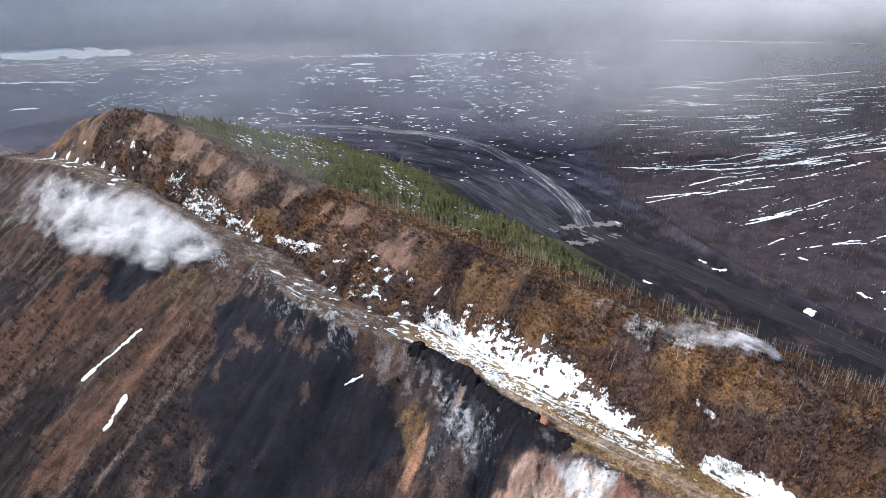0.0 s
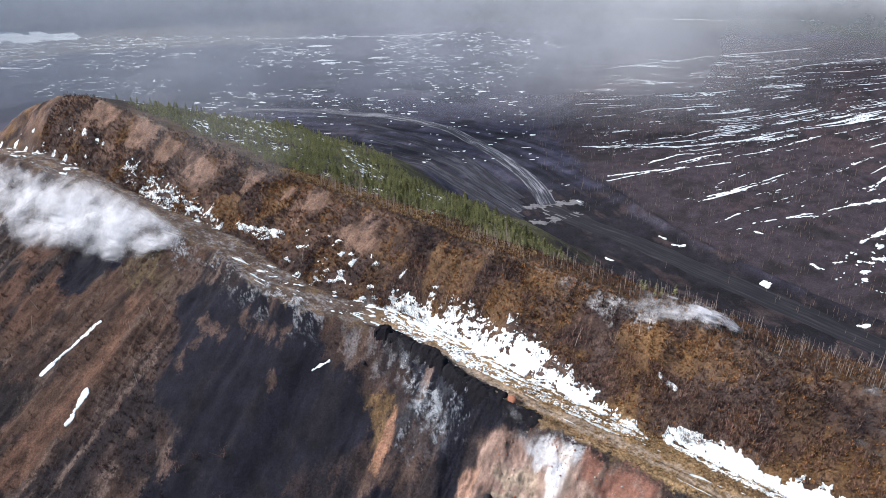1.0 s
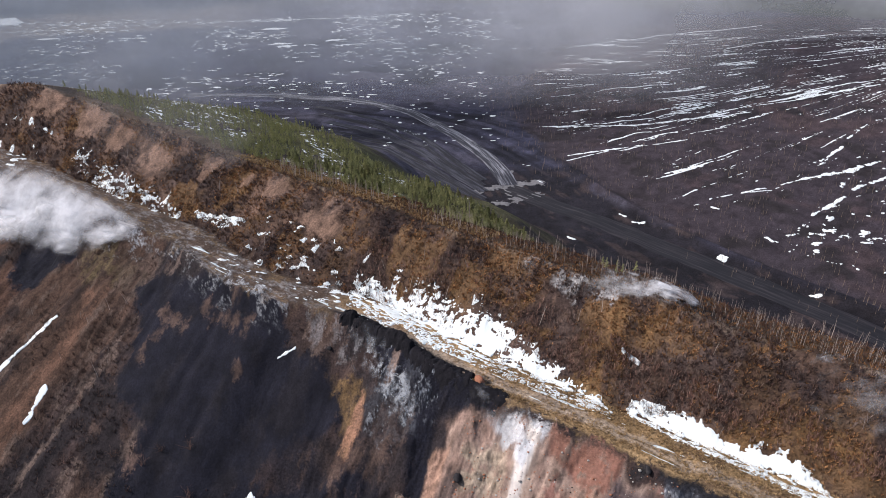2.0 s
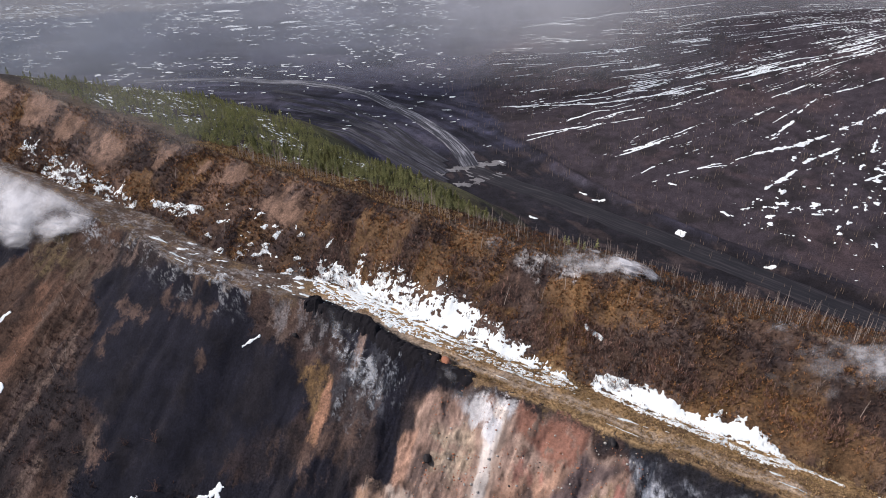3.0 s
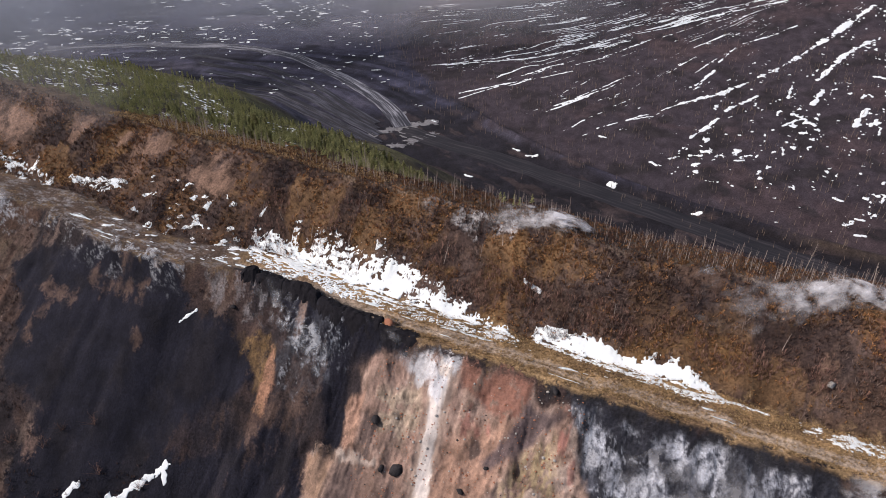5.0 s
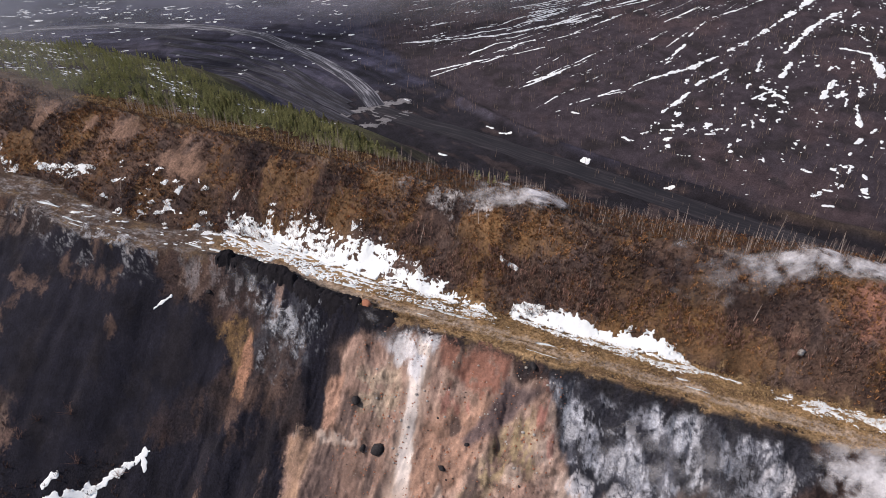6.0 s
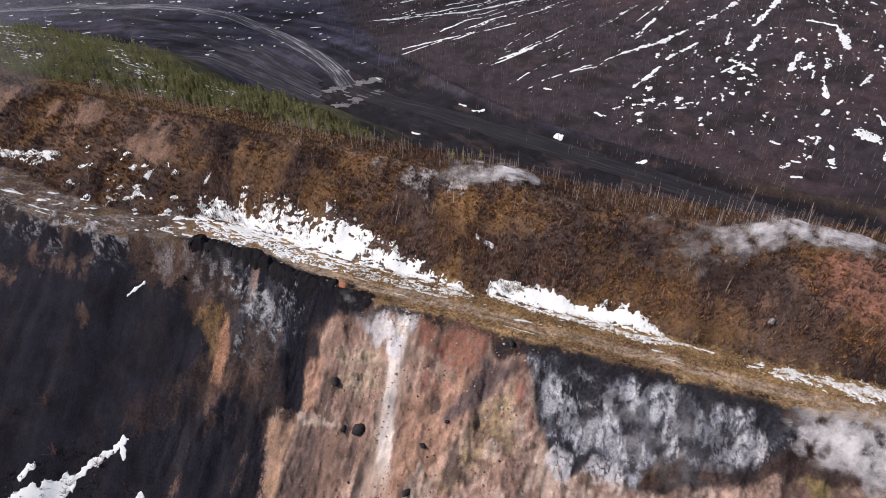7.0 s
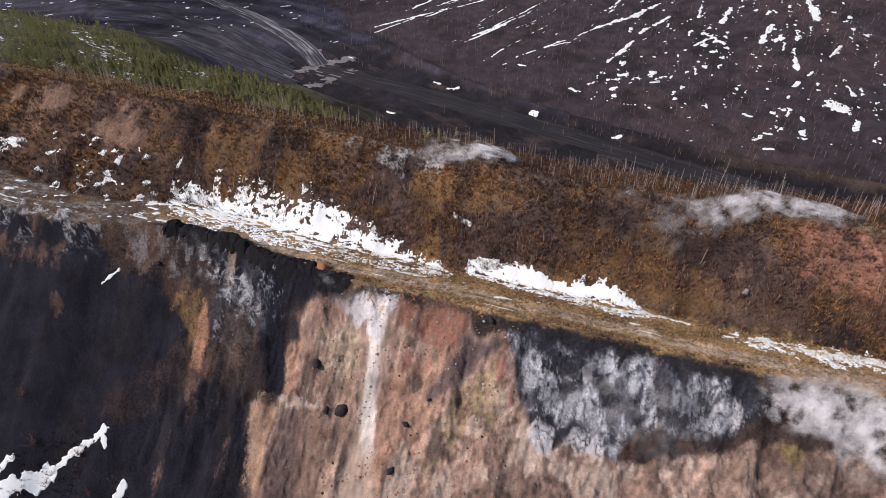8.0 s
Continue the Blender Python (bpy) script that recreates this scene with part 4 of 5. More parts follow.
# ---- haul road: a lighter band with wheel lines, and pale clay dumped at its end ----
def band(name, points, half, lift, material, label, soil=None, kind="structure", category="road"):
    """A road laid along points in x, y."""
    p = np.array(points, float)
    d = np.concatenate([[0], np.cumsum(np.hypot(*np.diff(p, axis=0).T))])
    s = np.arange(0, d[-1], 1.5)
    k = 9
    x, y = np.interp(s, d, p[:, 0]), np.interp(s, d, p[:, 1])
    for _ in range(12):
        x[1:-1], y[1:-1] = (x[:-2] + 2 * x[1:-1] + x[2:]) / 4, (y[:-2] + 2 * y[1:-1] + y[2:]) / 4
    tx, ty = np.gradient(x), np.gradient(y)
    n = np.hypot(tx, ty)
    w = np.linspace(-1, 1, k)[None, :] * (half * (1 + 0.15 * fbm(s / 12, s * 0, 3, 521)))[:, None]
    gx, gy = (x[:, None] - (ty / n)[:, None] * w).ravel(), (y[:, None] + (tx / n)[:, None] * w).ravel()
    z = height(*to_uv(gx, gy)) + lift
    rut = np.tile(np.array([-0.25, 0.12, -0.1, 0.15, -0.05, 0.15, -0.1, 0.12, -0.25]), len(s))
    ob = mesh_object(name, np.stack([gx, gy, z + rut], 1), grid_faces(len(s), k), material, smooth_faces=True)
    lane = ob.data.attributes.new("lane", "FLOAT_VECTOR", "POINT")
    along = np.repeat(s, k)
    lane.data.foreach_set("vector", np.stack([along * 0.035, w.ravel() * 0.8, along * 0 + half], 1).astype(np.float32).ravel())
    return tagged(ob, label, category, kind=kind)


def worn_road(name, light, dark):
    """Compacted spoil with long wheel lines: noise drawn out along the road."""
    m, nodes, links, bsdf = shader(name)
    at = nodes.new("ShaderNodeAttribute")
    at.attribute_name = "lane"
    fac = ranged(nodes, links, noise_node(nodes, links, 1.0, 6, 0.7, at.outputs["Vector"]), 0.48, 0.62, 0, 1)
    both = nodes.new("ShaderNodeMix")
    both.data_type = "RGBA"
    both.inputs[6].default_value, both.inputs[7].default_value = (*dark, 1), (*light, 1)
    links.new(fac, both.inputs[0])
    links.new(both.outputs[2], bsdf.inputs["Base Color"])
    bsdf.inputs["Roughness"].default_value = 0.8
    return m


ROAD = worn_road("haul_road", (0.33, 0.335, 0.36), (0.028, 0.029, 0.038))
ROAD_DARK = worn_road("scraped_spoil", (0.045, 0.038, 0.042), (0.009, 0.009, 0.012))
TERRACE = worn_road("terrace_spoil", (0.075, 0.077, 0.095), (0.014, 0.014, 0.019))
haul = [to_xy(u, v) for u, v in [(470, 330), (410, 372), (364, 390), (334, 397), (298, 395), (264, 381), (232, 365), (206, 349), (186, 333), (168, 314)]]
band("road", haul, 5.5, 0.35, ROAD, "grey compacted haul road curving across black spoil")
service = [(84, 350), (100, 330), (125, 300), (150, 262), (175, 222), (210, 170), (250, 110)]
band("service_track", [(x - 6, y - 6) for x, y in service], 7.0, 0.2, ROAD_DARK, "rutted track of black spoil along the cone's foot")
for k, t in enumerate((0.0, 0.12, 0.2, 0.45, 0.62, 0.68, 0.9)):
    inner = [(300, 318), (262, 322), (225, 308), (188, 292), (165, 284)]
    outer = [(372, 372), (308, 372), (258, 358), (222, 336), (186, 316)]
    line = [to_xy(a + (c - a) * t, b + (d - b) * t) for (a, b), (c, d) in zip(inner, outer)]
    band("terrace", line, (2.6, 0.8, 1.6, 3.4, 0.7, 1.8, 2.4)[k], 0.25, TERRACE, "scraped terrace edge in black spoil", kind="structure")


def lump(seed, flat=0.6, rough=0.35):
    """Vertices and faces of a rough stone about 1 m wide."""
    bm = bmesh.new()
    bmesh.ops.create_icosphere(bm, subdivisions=2, radius=0.5)
    for v in bm.verts:
        q = v.co * 2.3 + Vector((seed * 7.1, 0, seed))
        v.co *= 1 + rough * noise.noise(q) + 0.4 * rough * noise.noise(q * 2.7)
        v.co.z *= flat
    verts = np.array([v.co[:] for v in bm.verts])
    faces = np.array([[v.index for v in f.verts] for f in bm.faces])
    bm.free()
    return verts, faces


for k, (u0, v0, u1, v1, half) in enumerate([(179, 296, 171, 314, 2.4), (171, 312, 162, 304, 1.8), (167, 317, 157, 328, 3.0), (157, 300, 150, 312, 3.2), (162, 290, 159, 292, 2.6), (178, 332, 170, 314, 2.0)]):
    snow_sheet("clay_spill", "low spill of pale grey clay at the road's end", min(u0, u1) - 6, max(u0, u1) + 6, min(v0, v1) - 6, max(v0, v1) + 6, 0.5,
               lambda u, v, f=lying(u0, v0, u1, v1, half, 60 + k): f(u, v), GREY_CLAY, "", "clay", "clay spills at the road's end")


# ---- far wood and the bare saplings on the cone ----
def sticks(name, label, places, heights, width, material, category, lean=0.06):
    """Many bare stems, each three-sided and tapering, with two side twigs, in one mesh."""
    r = np.random.default_rng(3)
    u, v = places
    x, y = to_xy(u, v)
    z = height(u, v)
    verts, faces, n = [], [], len(u)
    for k in range(n):
        h, w = heights[k], width * (0.7 + 0.6 * r.random())
        dx, dy = r.normal(0, lean, 2) * h
        b = len(verts)
        verts += [(x[k] - w, y[k] - w, z[k] - 0.2), (x[k] + w, y[k] - w, z[k] - 0.2), (x[k], y[k] + w, z[k] - 0.2), (x[k] + dx, y[k] + dy, z[k] + h)]
        faces += [(b, b + 1, b + 3), (b + 1, b + 2, b + 3), (b + 2, b, b + 3)]
        for _ in range(3):
            t, a, s = r.uniform(0.45, 0.9), r.uniform(0, 6.28), h * r.uniform(0.06, 0.15)
            px, py, pz = x[k] + dx * t, y[k] + dy * t, z[k] + h * t
            b = len(verts)
            verts += [(px, py, pz), (px, py, pz + 1.0 * w), (px + s * math.cos(a), py + s * math.sin(a), pz + s * 1.9)]
            faces.append((b, b + 1, b + 2))
    return tagged(mesh_object(name, verts, np.array(faces), material), label, category, kind="stuff")


a, r = rng.uniform(radians(140), radians(258), 5600), 410 * np.sqrt(rng.uniform(0.25, 1.0, 5600))
r[:700] = 410 + 28 * rng.random(700) ** 2
su, sv = to_uv(APEX[0] + r * np.cos(a), APEX[1] + r * np.sin(a))
keep = fbm(su / 35, sv / 35, 3, 531) > -0.25
su, sv = su[keep], sv[keep]
sticks("saplings", "thin bare saplings scattered over the dark cone", (su, sv), rng.uniform(1.5, 4.2, len(su)), 0.1, BARK_DARK, "saplings")


def far_wood():
    r = np.random.default_rng(8)
    verts, faces = [], []
    xs, ys = r.uniform(-1000, 900, 1500), r.uniform(1010, 1300, 1500)
    for x, y, z in zip(xs, ys, height(*to_uv(xs, ys))):
        h, w = r.uniform(9, 17), r.uniform(1.5, 3)
        for k in range(6):
            t0 = 0.15 + 0.13 * k
            ww, a = w * (1.1 - t0), r.uniform(0, 6.28)
            b = len(verts)
            for j in range(4):
                verts.append((x + ww * math.cos(a + j * 1.57), y + ww * math.sin(a + j * 1.57), z + h * t0 * r.uniform(0.9, 1.1)))
            verts.append((x, y, z + h * (t0 + 0.24)))
            faces += [(b + j, b + (j + 1) % 4, b + 4) for j in range(4)]
    return tagged(mesh_object("far_wood", verts, np.array(faces), DARK_WOOD), "distant dark wood fading into grey haze", "wood", kind="stuff")


far_wood()


# ---- trees ----
def limb_mesh(parts, sides=5):
    """Tapering round limbs: parts of (points, radius at the foot, radius at the tip)."""
    verts, faces = [], []
    for points, r0, r1 in parts:
        p = [Vector(q) for q in points]
        for k, q in enumerate(p):
            way = (p[min(k + 1, len(p) - 1)] - p[max(k - 1, 0)]).normalized()
            side = way.orthogonal().normalized()
            other = way.cross(side)
            r = r0 + (r1 - r0) * k / (len(p) - 1)
            b = len(verts)
            verts += [q + r * (side * math.cos(6.2832 * j / sides) + other * math.sin(6.2832 * j / sides)) for j in range(sides)]
            if k:
                faces += [(b - sides + j, b - sides + (j + 1) % sides, b + (j + 1) % sides, b + j) for j in range(sides)]
    return [v[:] for v in verts], faces


def crooked(r, start, way, length, n=4, wobble=0.1):
    p, q, w = [Vector(start)], Vector(start), Vector(way).normalized()
    for _ in range(n):
        w = (w + Vector(r.normal(0, wobble, 3))).normalized()
        q = q + w * (length / n)
        p.append(q.copy())
    return p


def birch(seed):
    """A bare slender birch: pale trunk, upswept branches, haze of fine twigs."""
    r = np.random.default_rng(seed)
    h = r.uniform(7.5, 10.5)
    root = tagged(new("birch_tree"), "slender bare birch with pale trunk behind the ridge", "tree", "birches behind the ridge")
    trunk = crooked(r, (0, 0, -0.4), (r.normal(0, 0.05), r.normal(0, 0.05), 1), h, 6, 0.035)
    v, f = limb_mesh([(trunk, 0.15, 0.03)])
    mesh_object("trunk", v, f, BARK_PALE, root, smooth_faces=True)
    limbs, twig_v, twig_f = [], [], []
    for _ in range(13):
        t = r.uniform(0.35, 0.95)
        k = int(t * 6)
        q = trunk[k].lerp(trunk[min(k + 1, 6)], t * 6 - k)
        a, s = r.uniform(0, 6.28), (1.15 - t) * r.uniform(1.2, 2.2)
        branch = crooked(r, q, (math.cos(a), math.sin(a), 1.5), s, 3, 0.15)
        limbs.append((branch, 0.028, 0.008))
        for _ in range(7):
            c = branch[int(r.integers(1, 4))]
            d = Vector((math.cos(a) + r.normal(0, 0.6), math.sin(a) + r.normal(0, 0.6), r.uniform(0.2, 1.3))).normalized() * r.uniform(0.4, 0.9)
            b = len(twig_v)
            twig_v += [c[:], (c + Vector((0.035, 0.02, 0.03)))[:], (c + d)[:]]
            twig_f.append((b, b + 1, b + 2))
    v, f = limb_mesh(limbs, 3)
    tagged(mesh_object("branch_work", v, f, BARK_PALE, root), kind="stuff")
    tagged(mesh_object("twig_spray", twig_v, twig_f, GREY_TWIGS, root, "fine brown leafless twigs"), kind="stuff")
    return root


def pine_geometry(r, h, clumps):
    verts, faces = [], []
    for k in range(clumps):
        t = 0.25 + 0.75 * (k + r.random()) / clumps
        a, reach = r.uniform(0, 6.28), (1.08 - t) * h * 0.19 * r.uniform(0.5, 1.1)
        c = Vector((math.cos(a) * reach, math.sin(a) * reach, h * t - 0.15 * reach))
        out = Vector((math.cos(a), math.sin(a), 0.7))
        size = h * 0.065 * r.uniform(0.7, 1.3) * (1.2 - 0.5 * t)
        for _ in range(5):
            d = (out + Vector(r.normal(0, 0.7, 3))).normalized() * size * 1.7
            s = d.orthogonal().normalized() * size * 0.36
            b = len(verts)
            verts += [(c - d * 0.4 + s)[:], (c - d * 0.4 - s)[:], (c + d)[:]]
            faces.append((b, b + 1, b + 2))
    return verts, faces


def pine(seed):
    r = np.random.default_rng(seed)
    h = r.uniform(4.6, 6.4)
    root = tagged(new("pine_tree"), "young olive-green pine in a dense stand", "tree", "pines behind the ridge")
    trunk = crooked(r, (0, 0, -0.3), (0, 0, 1), h, 5, 0.02)
    v, f = limb_mesh([(trunk, 0.09, 0.02)])
    mesh_object("trunk", v, f, BARK_DARK, root, smooth_faces=True)
    v, f = pine_geometry(r, h, 95)
    tagged(mesh_object("crown", v, f, NEEDLES, root, "tapering crown of needle clumps"), kind="stuff")
    return root


def bare_shrub(seed, label, group):
    r = np.random.default_rng(seed)
    root = tagged(new("bare_shrub"), label, "shrub", group)
    limbs, fine = [], []
    for _ in range(9):
        a = r.uniform(0, 6.28)
        stem = crooked(r, (r.normal(0, 0.2), r.normal(0, 0.2), -0.2), (math.cos(a) * 0.6, math.sin(a) * 0.6, 1), r.uniform(2.2, 3.8), 4, 0.16)
        limbs.append((stem, 0.045, 0.015))
        for _ in range(7):
            c = stem[int(r.integers(1, 5))]
            d = (math.cos(a) + r.normal(0, 0.7), math.sin(a) + r.normal(0, 0.7), r.uniform(0.4, 1.4))
            fine.append((crooked(r, c, d, r.uniform(0.6, 1.3), 2, 0.2), 0.02, 0.006))
    v, f = limb_mesh(limbs, 4)
    tagged(mesh_object("branch_work", v, f, TWIGS, root), kind="stuff")
    v, f = limb_mesh(fine, 3)
    tagged(mesh_object("twig_spray", v, f, TWIGS, root), kind="stuff")
    return root


def plant(kinds, places, scales, seed):
    """One tree of each kind, then copies on the ground at the given u, v."""
    r = np.random.default_rng(seed)
    u, v = places
    x, y = to_xy(u, v)
    z = height(u, v)
    for k in range(len(u)):
        m = pose(x[k], y[k], z[k], r.normal(0, 1.0), r.normal(0, 1.0), r.uniform(0, 360))
        if k < len(kinds):
            kinds[k].matrix_world = m
        else:
            copy_thing(kinds[k % len(kinds)], m @ Matrix.Diagonal((scales[k], scales[k], scales[k], 1)))


rng = np.random.default_rng(21)
n = 400
bu = np.concatenate([rng.uniform(-70, 112, n - 150), rng.uniform(95, 185, 150)])
rng.shuffle(bu)
bv = crest_v(bu) + np.where(bu < 105, 3 + 24 * rng.random(n) ** 1.3, rng.uniform(2, 10, n))
thin = (fbm(bu / 12, bv / 12, 3, 541) > -0.3) & ~((bu > 36) & (bu < 66) & (bv < crest_v(bu) + 9))
plant([birch(300 + k) for k in range(6)], (bu[thin][:300], bv[thin][:300]), rng.uniform(0.34, 0.62, n), 1)

hu = rng.uniform(-75, 112, 900)
sticks("birch_saplings", "thin brown birch saplings crowding behind the ridge", (hu, crest_v(hu) + 2 + 30 * rng.random(900)), rng.uniform(1.5, 5.0, 900), 0.045, BARK_PALE, "saplings", 0.025)

pu = rng.uniform(93, 200, 900)
pv = crest_v(pu) + 13 + rng.random(900) * (42 + 22 * smooth(120, 180, pu))
gap = fbm(pu / 14, pv / 11, 3, 551) > -0.12
pu, pv = pu[gap][:300], pv[gap][:300]
plant([pine(400 + k) for k in range(6)], (pu, pv), rng.uniform(0.42, 0.8, 300), 2)


def pine_wood(count):
    r = np.random.default_rng(9)
    verts, faces = [], []
    u = np.concatenate([r.uniform(93, 312, count), r.uniform(45, 93, 90)])
    count = len(u)
    v = crest_v(u) + 12 - 6 * smooth(160, 220, u) + r.random(count) * (41 + 25 * smooth(120, 180, u) + 38 * smooth(180, 250, u))
    ok = fbm(u / 14, v / 11, 3, 551) + 0.25 * r.normal(size=count) > -0.05 + 0.3 * smooth(270, 312, u)
    u, v = u[ok], v[ok]
    x, y = to_xy(u, v)
    z = height(u, v)
    models = [pine_geometry(r, h, 40) for h in (1.9, 2.5, 3.1, 3.8)]
    for k in range(len(u)):
        mv, mf = models[k % 4]
        b = len(verts)
        verts.append(np.array(mv) + (x[k], y[k], z[k]))
        faces.append(np.array(mf) + sum(map(len, verts[:-1])) if k == 0 else np.array(mf) + pine_wood.total)
        pine_wood.total = faces[-1].max() + 1
    return tagged(mesh_object("pine_wood", np.concatenate(verts), np.concatenate(faces), NEEDLES), "dense stand of young olive pines on the back slope", "pine wood", kind="stuff")


pine_wood.total = 0
pine_wood(4600)
snow_sheet("snow_patches", "snow left between the young pines", 135, 340, 160, 262, 0.5,
           lambda u, v: -3.0 * (v < crest_v(u) + 15) - 3.0 * (v > crest_v(u) + 66 + 30 * smooth(180, 250, u)) + 1.5 * (fbm(u / 2.4, v / 1.5, 4, 552) - 0.34) - 0.5 * smooth(-0.2, 0.15, fbm(u / 14, v / 11, 3, 551)) + 0.1, kind="stuff")


# ---- undergrowth: bare brush on the slopes, dry grass on the bench ----
def brush(name, label, u, v, tall, spread_out, blades, width, material, category, seed):
    """Tufts of sprays that fan out from one root each, in one mesh."""
    r = np.random.default_rng(seed)
    x, y = to_xy(u, v)
    n = len(u)
    foot = np.stack([x, y, height(u, v) - 0.1], -1)
    h = (tall * r.uniform(0.45, 1.25, n))[:, None]
    a = r.uniform(0, 6.28, (n, blades))
    s = spread_out * h * r.uniform(0.2, 1.0, (n, blades))
    tip = foot[:, None] + np.stack([s * np.cos(a), s * np.sin(a), h * r.uniform(0.5, 1.1, (n, blades))], -1)
    turn, w = r.uniform(0, 6.28, (n, blades)), width * r.uniform(0.5, 1.5, (n, blades))
    side = np.stack([np.cos(turn) * w, np.sin(turn) * w, 0.5 * w], -1)
    verts = np.concatenate([foot[:, None], tip - side, tip + side], 1)
    base = np.arange(n)[:, None] * (2 * blades + 1)
    k = np.arange(blades)[None, :]
    faces = np.stack([base + 0 * k, base + 1 + k, base + 1 + blades + k], -1).reshape(-1, 3)
    return tagged(mesh_object(name, verts.reshape(-1, 3), faces, material), label, category, kind="stuff")


def scatter(count, u0, u1, v_of, seed, keep_at=None):
    r = np.random.default_rng(seed)
    u = r.uniform(u0, u1, count)
    v = v_of(u, r.random(count))
    if keep_at is not None:
        k = keep_at(u, v) + 0.25 * r.normal(size=count) > 0
        u, v = u[k], v[k]
    return u, v


def on_snow(u, v):
    lo = np.interp(u, [-21, 0, 35, 49, 63, 80, 95, 108], [122, 121, 122, 120.5, 119, 119, 122, 128])
    hi = np.interp(u, [-21, 0, 20, 35, 49, 63, 80, 95, 108], [124.5, 128.5, 129, 126, 129.5, 132, 135, 135, 133])
    return 1.0 * ((u > -21) & (u < 108) & (v > lo) & (v < hi - 0.5))


def on_back(u, t):
    return edge_v(u) + 13.5 + t * (crest_v(u) - edge_v(u) - 13)


brush("bare_brush", "dense bare brown brush over the slope", *scatter(15000, -75, 340, on_back, 31, lambda u, v: fbm(u / 11, v / 8, 4, 171) + 0.12 - 0.8 * among(u, v, OCHRE_SPOTS, 80) - 1.2 * among(u, v, CLAY_SPOTS, 60) - 0.9 * on_snow(u, v)),
      1.3, 0.6, 9, 0.05, TWIGS, "brush", 1)
brush("grey_brush", "grey-mauve leafless bushes over the slope", *scatter(5000, -75, 340, on_back, 38, lambda u, v: fbm(u / 9, v / 8, 4, 174) + 0.05 - 0.6 * among(u, v, OCHRE_SPOTS, 80) - 1.2 * among(u, v, CLAY_SPOTS, 60) - 0.9 * on_snow(u, v)),
      1.9, 0.55, 10, 0.045, GREY_TWIGS, "brush", 8)
brush("dry_brush", "ochre dry brush and grass over the slope", *scatter(22000, -75, 340, on_back, 32, lambda u, v: fbm(u / 10, v / 7, 4, 172) - 0.08 + 0.4 * among(u, v, OCHRE_SPOTS, 80) - 0.5 * among(u, v, DARK_SPOTS, 70) - 1.2 * among(u, v, CLAY_SPOTS, 60) - 0.9 * on_snow(u, v)),
      0.8, 0.8, 8, 0.07, DRY_LEAVES, "brush", 2)
brush("dry_grass", "dry straw grass along the bench", *scatter(9000, -75, 70, lambda u, t: edge_v(u) + 0.8 + 13 * t, 33,
                                                              lambda u, v: np.abs(np.abs(v - edge_v(u) - 4.4 - 0.6 * np.sin(u / 23)) - 1.0) - 0.5 + fbm(u / 9, v / 1.6, 3, 162)),
      0.45, 0.9, 7, 0.06, DRY_GRASS, "grass", 3)
brush("crest_grass", "dry brown grass and brush behind the crest", *scatter(6000, -75, 190, lambda u, t: crest_v(u) + 0.5 + 22 * t, 34), 0.7, 0.7, 8, 0.07, DRY_LEAVES, "grass", 4)
brush("straw", "pale dry straw under the birches behind the crest", *scatter(4500, 88, 200, lambda u, t: crest_v(u) + 1 + 14 * t, 39), 0.6, 0.8, 8, 0.07, DRY_GRASS, "grass", 9)
brush("crest_brush", "reddish bare brush behind the crest", *scatter(5000, -75, 130, lambda u, t: crest_v(u) + 3 + 32 * t, 36), 1.4, 0.5, 8, 0.04, TWIGS, "brush", 6)
brush("thicket", "tall grey-brown bare thicket above the snow", *scatter(3600, -60, 125, lambda u, t: 129 + 8 * smooth(20, 90, u) * t + 5 * t, 37,
                                                                         lambda u, v: fbm(u / 7, v / 5, 3, 182) + 0.05 - 0.4 * on_snow(u, v)), 2.0, 0.4, 9, 0.035, TWIGS, "brush", 7)
brush("flank_brush", "sparse bare brush on the burnt flank", *scatter(7000, 120, 340, lambda u, t: edge_v(u) - 3 - 78 * t, 35,
                                                                   lambda u, v: fbm(u / 20, v / 20, 4, 181) + 0.05 - 2.0 * patch(u, v, BURNT_SLOPE) - 2.0 * patch(u, v, BURNT_HOLLOW) - 0.6 * patch(u, v, RUST_STREAK)),
      1.5, 0.55, 9, 0.05, TWIGS, "brush", 5)

shrub = bare_shrub(61, "leafless brown shrub on the burnt black slope", "shrubs on the burnt slope")
su = np.array([133, 122, 128, 112, 116, 139, 150, 147, 160, 98, 186, 180, 172, 205])
sv = np.array([71, 73, 66, 71, 67, 78, 69, 74, 66, 64, 60, 70, 58, 54])
plant([shrub], (su, sv), rng.uniform(0.7, 1.2, len(su)), 4)
slope_tree = birch(77)
tagged(slope_tree, "bare sapling leaning on the slope above the snow", "tree", "saplings on the slopes")
tu = np.concatenate([rng.uniform(-70, 320, 46), rng.uniform(170, 260, 16)])
tv = np.concatenate([on_back(tu[:46], rng.random(46) * 0.8), edge_v(tu[46:]) - rng.uniform(10, 60, 16)])
plant([slope_tree], (tu, tv), rng.uniform(0.3, 0.6, 62), 5)


